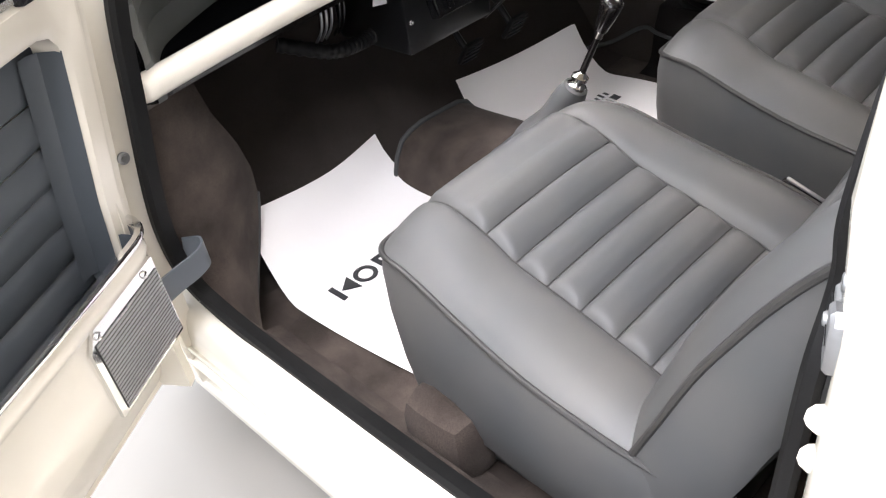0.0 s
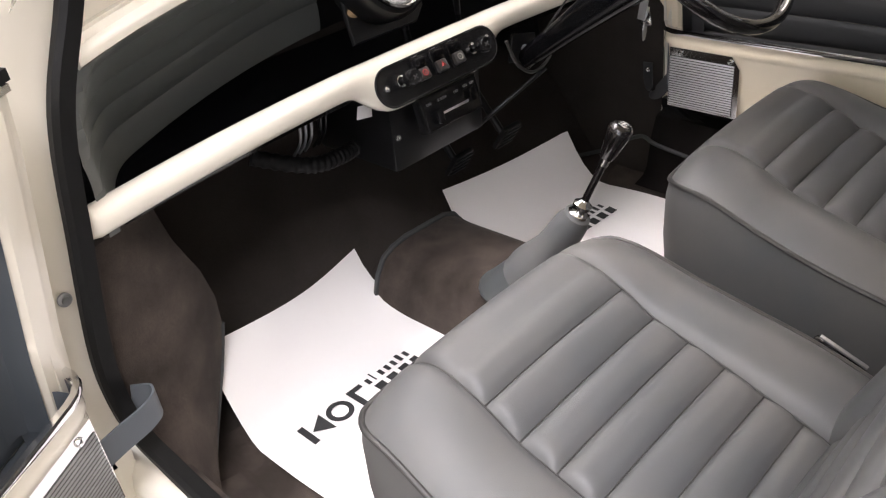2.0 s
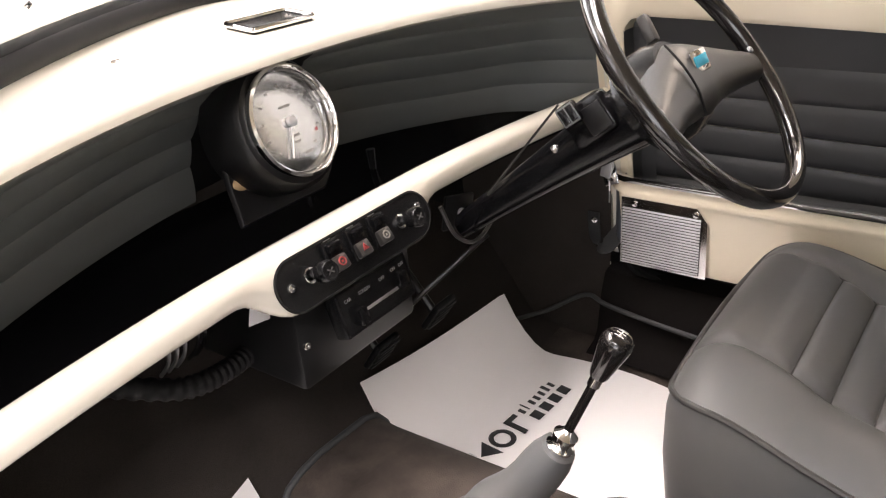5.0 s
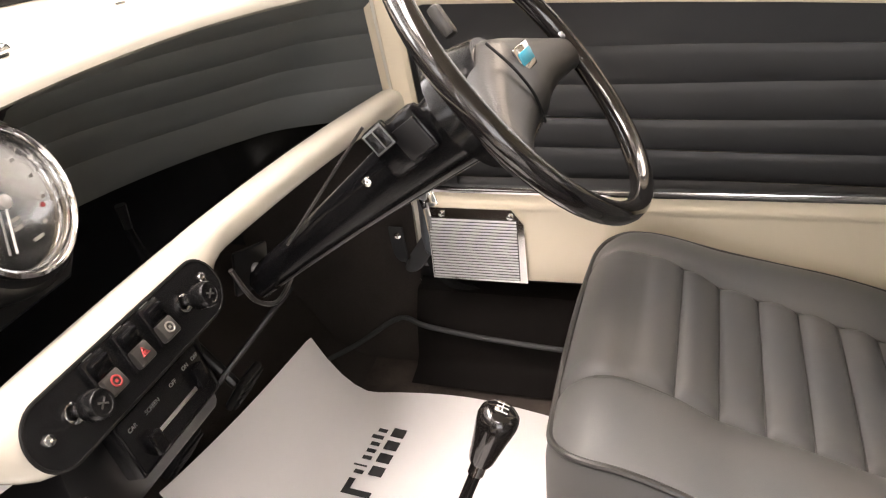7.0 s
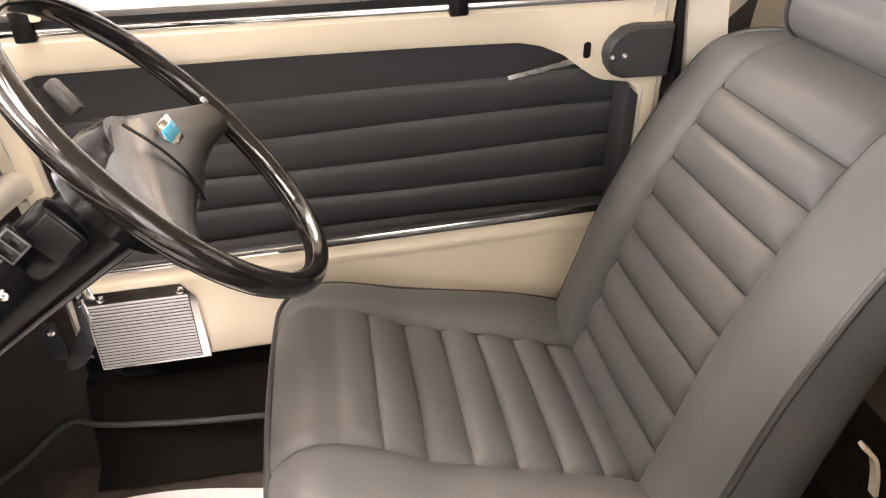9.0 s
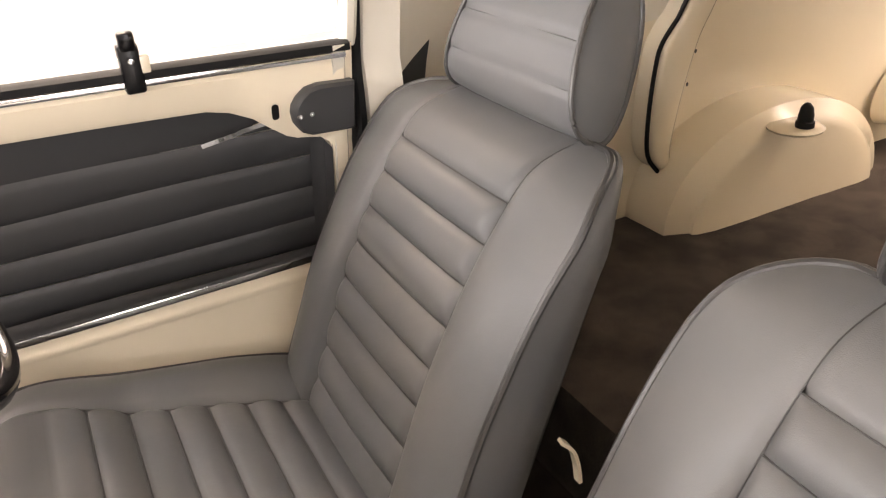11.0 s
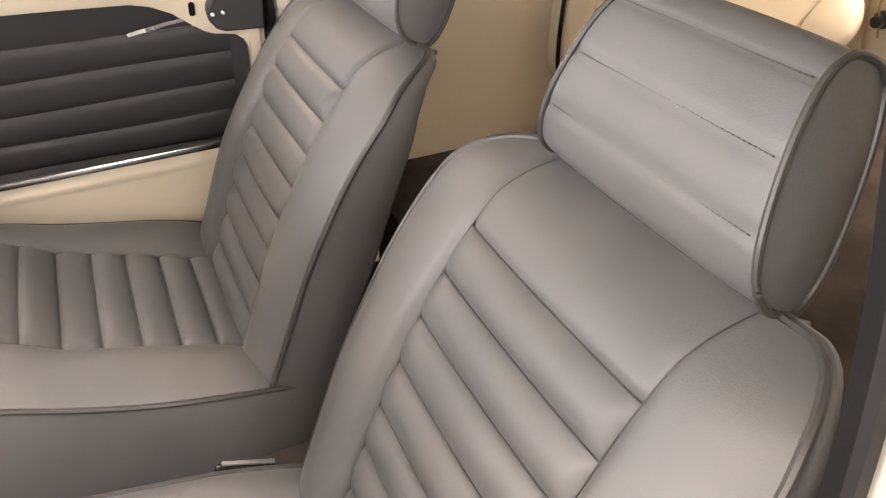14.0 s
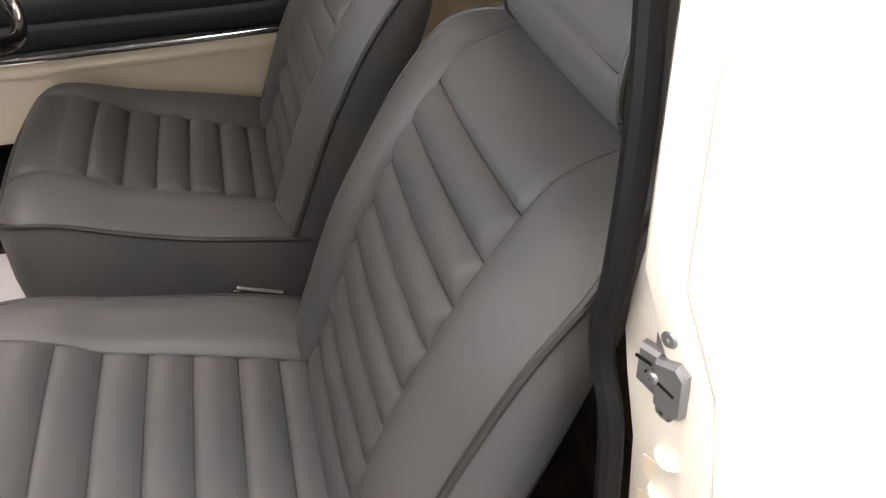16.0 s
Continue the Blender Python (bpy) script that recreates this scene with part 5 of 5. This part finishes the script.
part("badge_enamel", rbox(0.020, 0.012, 0.002, 0.0005, WM @ pose(-0.0028, 0.0055, 0.0082, 16, -20, -4)), BLUEP, wheel)

col = thing("steering_column", (0.22, 0.7, 0.65), "black plastic steering column shroud running up to the wheel", "steering column")
CA, CB = Vector((0.214, 0.812, 0.606)), WC - WN * 0.055
rows = []
for k in range(13):
    f = k / 12
    c = CA.lerp(CB, f)
    w, hgt = 0.018 + 0.024 * f ** 1.5, 0.018 + 0.026 * f ** 1.5
    m = axis(c, CB - CA)
    rows.append([m @ Vector((w * math.copysign(abs(math.cos(a)) ** 0.6, math.cos(a)), hgt * math.copysign(abs(math.sin(a)) ** 0.6, math.sin(a)), 0)) for a in [2 * math.pi * j / 24 for j in range(24)]])
part("shroud", loft(rows), SATIN, col)
m0 = axis(CA.lerp(CB, 0.78), CB - CA)
sb = part("switch_box", rbox(0.028, 0.050, 0.062, 0.009, m0 @ pose(-0.032, 0.022, 0.004)), SATIN, col, "black switch housing on the column")
part("switch_recess", rbox(0.004, 0.034, 0.030, 0.002, m0 @ pose(-0.0455, 0.020, 0.016)), BLACK, sb)
RK = m0 @ pose(-0.051, 0.040, -0.006, 0, 14, 0)
part("rocker", rbox(0.018, 0.026, 0.024, 0.003, RK), SATIN, sb)
part("rocker_frame", rbox(0.0016, 0.023, 0.021, 0.0006, RK @ pose(-0.0088, 0, 0)), VINYL, sb, "lighter grey edge outlining the rocker")
part("rocker_face", rbox(0.0016, 0.019, 0.008, 0.0006, RK @ pose(-0.0096, 0, 0.0048)), SATIN, sb)
part("rocker_face", rbox(0.0016, 0.019, 0.008, 0.0006, RK @ pose(-0.0096, 0, -0.0048)), SATIN, sb)
screw(col, (0.178, 0.645, 0.752), (-1, -0.2, 0.2), 0.005)
stalk = part("indicator_stalk", tube(smooth_path([m0 @ Vector((0.03, 0.02, 0.02)), m0 @ Vector((0.07, 0.05, 0.02)), m0 @ Vector((0.10, 0.075, 0.02))], 6), 0.006, 8), PLASTIC, col)
part("stalk_end", rbox(0.016, 0.040, 0.015, 0.004, axis((0.395, 0.622, 0.842), (0.1, -0.8, 0.6)) @ pose(0, 0.006, 0, 0, 0, -18)), ROCKER, stalk, "ribbed dark grey indicator switch end")
br = thing("column_bracket", (0.2, 0.81, 0.62), "black steel column bracket with a bolt under the dash rail", "bracket")
part("plate", rbox(0.055, 0.006, 0.050, 0.003, pose(0.207, 0.815, 0.628, 0, 12, -10)), BLACK, br)
screw(br, (0.209, 0.810, 0.626), (-0.1, -1, 0.1), 0.0075, ZINC, "bolt")
part("cable", tube(smooth_path([(0.15, 0.80, 0.66), (0.165, 0.79, 0.615), (0.20, 0.785, 0.592), (0.25, 0.79, 0.60), (0.27, 0.80, 0.625)], 8), 0.0028, 8), ROCKER, br, "grey cable")
part("stay", tube([(0.24, 0.79, 0.585), (0.12, 0.86, 0.50)], 0.004, 8), BLACK, br)
part("stay_rod", tube([(0.197, 0.650, 0.799), (0.196, 0.688, 0.752), (0.198, 0.757, 0.666)], 0.0016, 8), ROCKER, br, "thin dark steel stay")
keys = thing("ignition_keys", (0.32, 0.66, 0.62), "small bunch of metal keys hanging below the column", "keys")
part("key", rbox(0.004, 0.014, 0.045, 0.001, pose(0.314, 0.642, 0.690, 10)), ZINC, keys)
part("key", rbox(0.003, 0.02, 0.03, 0.001, pose(0.317, 0.640, 0.672, -20, 15)), CHROME, keys)
part("fob", slab([(-0.028, 0.010), (-0.020, -0.010), (0.0, -0.015), (0.022, -0.010), (0.030, 0.010), (0.0, 0.014)], 0.002, pose(0.314, 0.640, 0.650, 90, 0, 25)), ZINC, keys)

# ---------------------------------------------------------------- gear lever
lever = thing("gear_lever", (-0.04, 0.6, 0.345), "gear lever with black knob, chrome collar and grey vinyl gaiter", "gear lever")
A, B = Vector((-0.040, 0.615, 0.365)), Vector((-0.013, 0.541, 0.490))
foot, neck, rows = Vector((-0.050, 0.630, 0.343)), A.lerp(B, 0.20), []
for f, r in ((0, 0.060), (0.05, 0.061), (0.13, 0.057), (0.28, 0.0515), (0.5, 0.0465), (0.75, 0.0405), (1, 0.034)):
    m = axis(foot.lerp(neck, f), Vector((0, 0, 1)).lerp((B - A).normalized(), f), (1, 0, 0))
    rows.append([m @ Vector((r * math.cos(a), r * (1.18 - 0.18 * f) * math.sin(a), 0)) for a in [2 * math.pi * j / 28 for j in range(28)]])
part("gaiter_skirt", loft(rows), GAITERV, lever, "blue-grey vinyl gaiter base")
rows = []
for k in range(9):
    f = k / 8
    m = axis(A.lerp(B, f), B - A)
    r = 0.046 * (1 - f) + 0.019 * f + 0.003 * math.sin(9 * f)
    rows.append([m @ Vector((r * math.cos(a) * 1.1, r * math.sin(a), 0)) for a in [2 * math.pi * j / 22 for j in range(22)]])
part("gaiter", loft(rows), VINYL, lever, "grey vinyl gaiter sleeve")
K0 = Vector((0.015, 0.489, 0.624))
m = axis(B, K0 - B)
L = (K0 - B).length
part("collar", lathe([(0.016, -0.004), (0.016, 0.004), (0.012, 0.008), (0.011, 0.012), (0.014, 0.015), (0.014, 0.020), (0.009, 0.024), (0.006, 0.028), (0.0001, 0.028)], m, 20), CHROME, lever)
part("shaft", lathe([(0.0058, 0.0), (0.0052, L - 0.04)], m, 14), GLOSS, lever)
part("ferrule", lathe([(0.0072, L - 0.056), (0.0072, L - 0.043), (0.006, L - 0.042)], m, 16), CHROME, lever)
kb = part("knob", lathe([(0.0095, L - 0.044), (0.0110, L - 0.040), (0.0145, L - 0.018), (0.0168, L - 0.006), (0.0174, L), (0.0164, L + 0.006), (0.0125, L + 0.010), (0.0065, L + 0.0115), (0.0001, L + 0.012)], m, 28), GLOSS, lever)
part("shift_mark", Shape().add(rbox(0.014, 0.001, 0.0008, 0, m @ pose(0, 0, L + 0.0118))).add(rbox(0.001, 0.010, 0.0008, 0, m @ pose(0, 0, L + 0.0118))).add(rbox(0.001, 0.010, 0.0008, 0, m @ pose(0.006, 0, L + 0.0112))).add(rbox(0.001, 0.010, 0.0008, 0, m @ pose(-0.006, 0, L + 0.0112))), MARK, kb)

# ---------------------------------------------------------------- paper floor mats
def paper(bl, br_, tr, tl, side, label):
    c = [Vector((*p, 0)) for p in (bl, br_, tr, tl)]
    t = thing("paper_mat", (*((c[0] + c[1]) / 2).xy, 0.22), label, "paper mat", "paper floor mats")

    def height(x, y):
        w = (x + 0.478) / 0.367 if side < 0 else (0.456 - x) / 0.335
        w = min(1.0, max(0.0, w))
        top = 0.873 + 0.097 * w if side < 0 else 0.914 + 0.056 * w
        k = min(1.0, max(0.0, (y - top + 0.085) / 0.085))
        return floor_z(y) + 0.006 + (0.150 - 0.130 * w if side < 0 else 0.095 - 0.055 * w) * k ** 1.8 + 0.002 * math.sin(14 * x + 9 * y)

    def at(u, v, lift=0.0):
        p = (c[0] * (1 - u) + c[1] * u) * (1 - v) + (c[3] * (1 - u) + c[2] * u) * v
        e = (1 - u) if side < 0 else u
        x = p.x + (0.006 if side < 0 else 0.038) * side * e ** 2 * math.sin(math.pi * min(1, v * 0.92)) ** 1.5
        # the long edge beside the tunnel rides up a little
        q = max(0.0, 1 - e - 0.75) / 0.25
        up = q * q * math.sin(math.pi * min(1, v * 1.05)) ** 0.8 if v < 0.95 else 0.0
        return Vector((x - 0.012 * side * up, p.y, height(x, p.y) + 0.022 * up + lift))

    part("sheet", grid(lambda u, v: at(u, v), 26, 26), PAPER, t)
    part("sheet_underside", grid(lambda u, v: at(u, v, -0.0012), 26, 26), PAPER, t)

    def mark(outline, x0, y0, turn, name):
        ca, sa = math.cos(turn), math.sin(turn)
        pts = [(x0 + 1.1 * (x * ca - y * sa), y0 + 1.1 * (x * sa + y * ca)) for x, y in outline]
        part(name, ([(x, y, height(x, y) + 0.0016) for x, y in pts], [tuple(range(len(pts)))]), PRINT, t)

    return t, mark, height


def printed(p, x0, y0, turn):
    """A plain device of dark shapes and two rows of small bars."""
    t, mark, height = p
    mark([(0, 0), (0.010, 0), (0.010, 0.040), (0, 0.040)], x0, y0, turn, "printed_bar")
    mark([(0.013, 0.020), (0.040, 0.0), (0.040, 0.040)], x0, y0, turn, "printed_wedge")
    n = 24
    ca, sa = math.cos(turn), math.sin(turn)
    v, f = [], []
    for k in range(n):
        a = 2 * math.pi * k / n
        for r in (0.0205, 0.0125):
            x, y = 0.064 + r * math.cos(a), 0.020 + r * math.sin(a)
            x, y = x0 + 1.1 * (x * ca - y * sa), y0 + 1.1 * (x * sa + y * ca)
            v.append((x, y, height(x, y) + 0.0016))
        f.append((2 * k, 2 * ((k + 1) % n), 2 * ((k + 1) % n) + 1, 2 * k + 1))
    part("printed_ring", (v, f), PRINT, t)
    mark([(0.092, 0), (0.102, 0), (0.102, 0.031), (0.119, 0.031), (0.119, 0.040), (0.092, 0.040)], x0, y0, turn, "printed_bar")
    for k in range(7):
        h = (0.013, 0.019, 0.013, 0.013, 0.013, 0.017, 0.013)[k]
        x = 0.128 + 0.0132 * k
        mark([(x, 0.026), (x + (0.007 if k != 1 else 0.003), 0.026), (x + (0.007 if k != 1 else 0.003), 0.026 + h), (x, 0.026 + h)], x0, y0, turn, "printed_bar")
    for k in range(4):
        x = 0.130 + 0.0245 * k
        mark([(x, 0.0), (x + 0.017, 0.0), (x + 0.017, 0.019), (x, 0.019)], x0, y0, turn, "printed_bar")


printed(paper((-0.450, 0.45), (-0.12, 0.50), (-0.111, 0.970), (-0.478, 0.873), -1, "white printed paper mat on the passenger's floor"), -0.416, 0.733, radians(2))
printed(paper((0.10, 0.50), (0.47, 0.45), (0.456, 0.913), (0.123, 0.968), 1, "white printed paper mat on the driver's floor"), 0.165, 0.766, radians(-4))

# ---------------------------------------------------------------- jamb fittings, straps, belt
lt = thing("door_striker", (-0.609, -0.095, 0.78), "zinc door striker screwed to the lock pillar", "door striker")
SM = axis((-0.607, -0.1035, 0.775), (-0.40, 0.92, 0), (-0.92, -0.4, 0.1)) @ Matrix.Scale(0.87, 4)
part("base_plate", slab([(-0.008, -0.040), (0.003, -0.043), (0.010, -0.036), (0.012, -0.020), (0.012, 0.026), (0.008, 0.038), (0.001, 0.043), (-0.006, 0.041), (-0.011, 0.030), (-0.011, -0.022)], 0.003, SM, 0.001), ZINC, lt)
part("block", slab([(-0.006, -0.026), (0.014, -0.030), (0.018, -0.026), (0.019, 0.010), (0.012, 0.017), (-0.006, 0.013)], 0.011, SM, 0.003), ZINC, lt)
part("tooth", slab([(-0.024, -0.016), (-0.006, -0.022), (-0.004, 0.016), (-0.021, 0.017)], 0.008, SM, 0.003), ZINC, lt)
part("slot", rbox(0.026, 0.0022, 0.001, 0.0, SM @ pose(0.000, -0.004, 0.0112, 0, 0, -20)), BLACK, lt)
part("notch", rbox(0.014, 0.0025, 0.001, 0.0, SM @ pose(-0.016, 0.006, 0.0084, 0, 0, -4)), BLACK, lt)
screw(lt, SM @ Vector((-0.006, -0.002, 0.0105)), (-0.4, 0.92, 0), 0.0045, ZINC)
screw(lt, SM @ Vector((0.001, 0.031, 0.003)), (-0.4, 0.92, 0), 0.006, ZINC)
screw(lt, SM @ Vector((0.0, -0.033, 0.003)), (-0.4, 0.92, 0), 0.005, ZINC)
jb = thing("hinge_post_bolt", (-0.641, 0.777, 0.613), "plated bolt head on the hinge pillar", "bolt")
part("head", lathe([(0.0085, 0), (0.0085, 0.003), (0.006, 0.0045), (0.005, 0.0045), (0.005, 0.008), (0.0001, 0.008)], axis((-0.645, 0.7835, 0.613), (0.1, -1, 0.05)), 16), ZINC, jb)
for dz in (0.0, -0.035):
    t = thing("pillar_cutout", (-0.625, -0.105, 0.70 + dz), "folded cut-out in the painted lock pillar", "cut-out", "pillar cut-outs")
    tab = [(-0.012, 0.006), (0.012, 0.006), (0.010, -0.001), (0.007, -0.006), (0.003, -0.008), (-0.003, -0.007), (-0.008, -0.003)]
    part("folded_tab", slab(tab, 0.0016, axis((-0.620, -0.103, 0.712 + dz), (-0.10, -0.30, 0.95), (-0.92, -0.4, 0)), 0.0005), WHITE, t)
    part("opening", slab([(-0.018, 0.006), (0.016, 0.008), (0.018, -0.012), (-0.002, -0.018), (-0.016, -0.010)], 0.0012, axis((-0.618, -0.1070, 0.692 + dz), (-0.40, 0.92, 0), (-0.92, -0.4, 0))), CREAM, t)



def strap(s):
    t = thing("door_check_strap", (s * 0.61, 0.78, 0.45), "grey vinyl door check strap looped to the pillar", "door strap", "door check straps")
    if s < 0:
        pts = smooth_path([(-0.700, 0.700, 0.457), (-0.665, 0.715, 0.453), (-0.628, 0.728, 0.449), (-0.606, 0.740, 0.449), (-0.600, 0.756, 0.450), (-0.612, 0.768, 0.451), (-0.622, 0.772, 0.453)], 6)
    else:
        pts = smooth_path([(0.602, 0.805, 0.472), (0.598, 0.802, 0.450), (0.593, 0.796, 0.424), (0.592, 0.786, 0.412), (0.596, 0.774, 0.415), (0.602, 0.762, 0.432), (0.606, 0.752, 0.446)], 6)
    # driver's strap in the darker vinyl, shade of that side put into colour
    part("band", sweep(pts, [(-0.0015, -0.019 if s < 0 else -0.015), (0.0015, -0.019 if s < 0 else -0.015), (0.0015, 0.019 if s < 0 else 0.015), (-0.0015, 0.019 if s < 0 else 0.015)], (0, 0, 1) if s < 0 else (0.2, 0.4, 0.2)), LINING if s < 0 else PANEL, t)
    if s > 0:
        screw(t, (0.596, 0.800, 0.460), (-1, -0.3, 0), 0.006)


strap(-1)
strap(1)
belt = thing("seat_belt", (0.66, -0.2, 0.75), "dark grey seat belt hanging beside the driver's seat", "seat belt")
part("webbing", sweep([(0.640, -0.235, 1.10), (0.650, -0.226, 0.90), (0.655, -0.205, 0.80), (0.66, -0.19, 0.70), (0.66, -0.18, 0.5)], [(-0.001, -0.020), (0.001, -0.020), (0.001, 0.020), (-0.001, 0.020)], (0.3, 1, 0)), BINDING, belt)

hc = thing("hinge_cover", (0.07, -0.06, 0.52), "small curved cream hinge cover beside the driver's backrest", "hinge cover")
part("cover", sweep(smooth_path([(0.070, -0.064, 0.552), (0.068, -0.076, 0.538), (0.068, -0.083, 0.515), (0.068, -0.086, 0.49)], 6), [(-0.002, -0.005), (0.002, -0.005), (0.002, 0.005), (-0.002, 0.005)], (1, 0, 0.1)), CREAM, hc)

# ---------------------------------------------------------------- load bay fittings
lc = thing("lamp_cover", (0.62, -1.44, 0.60), "cream domed cover over the rear lamp", "lamp cover")
part("dome", lathe([(0.062, 0), (0.060, 0.02), (0.05, 0.05), (0.03, 0.075), (0.0001, 0.085)], axis((0.655, -1.39, 0.535), (-1, 0.1, 0.1)) @ Matrix.Diagonal((0.9, 1.6, 1, 1)), 24), CREAM, lc)
for y, z in ((-1.345, 0.545), (-1.385, 0.640), (-1.45, 0.60)):
    screw(lc, (0.660, y, z), (-1, 0, 0), 0.006, BLACK)
wires = thing("rear_lamp_socket", (0.56, -1.53, 0.62), "bulb sockets with brown wires on the rear wall", "lamp socket")
for x, z in ((0.622, 0.535), (0.642, 0.628)):
    part("socket", lathe([(0.022, 0), (0.022, 0.012), (0.014, 0.02), (0.014, 0.04), (0.0001, 0.042)], axis((x, -1.548, z), (-0.2, 1, 0)), 16), ROCKER, wires)
part("wire", tube(smooth_path([(0.632, -1.52, 0.63), (0.612, -1.515, 0.60), (0.622, -1.52, 0.57), (0.602, -1.515, 0.50)], 6), 0.003, 6), TAN, wires)
hs = thing("panel_screw", (0.66, -0.80, 0.65), "small dark screw in the cream side panel", "screw")
part("head", lathe([(0.005, 0), (0.005, 0.002), (0.0001, 0.003)], axis((0.668, -0.765, 0.648), (-1, 0, 0)), 10), BLACK, hs)
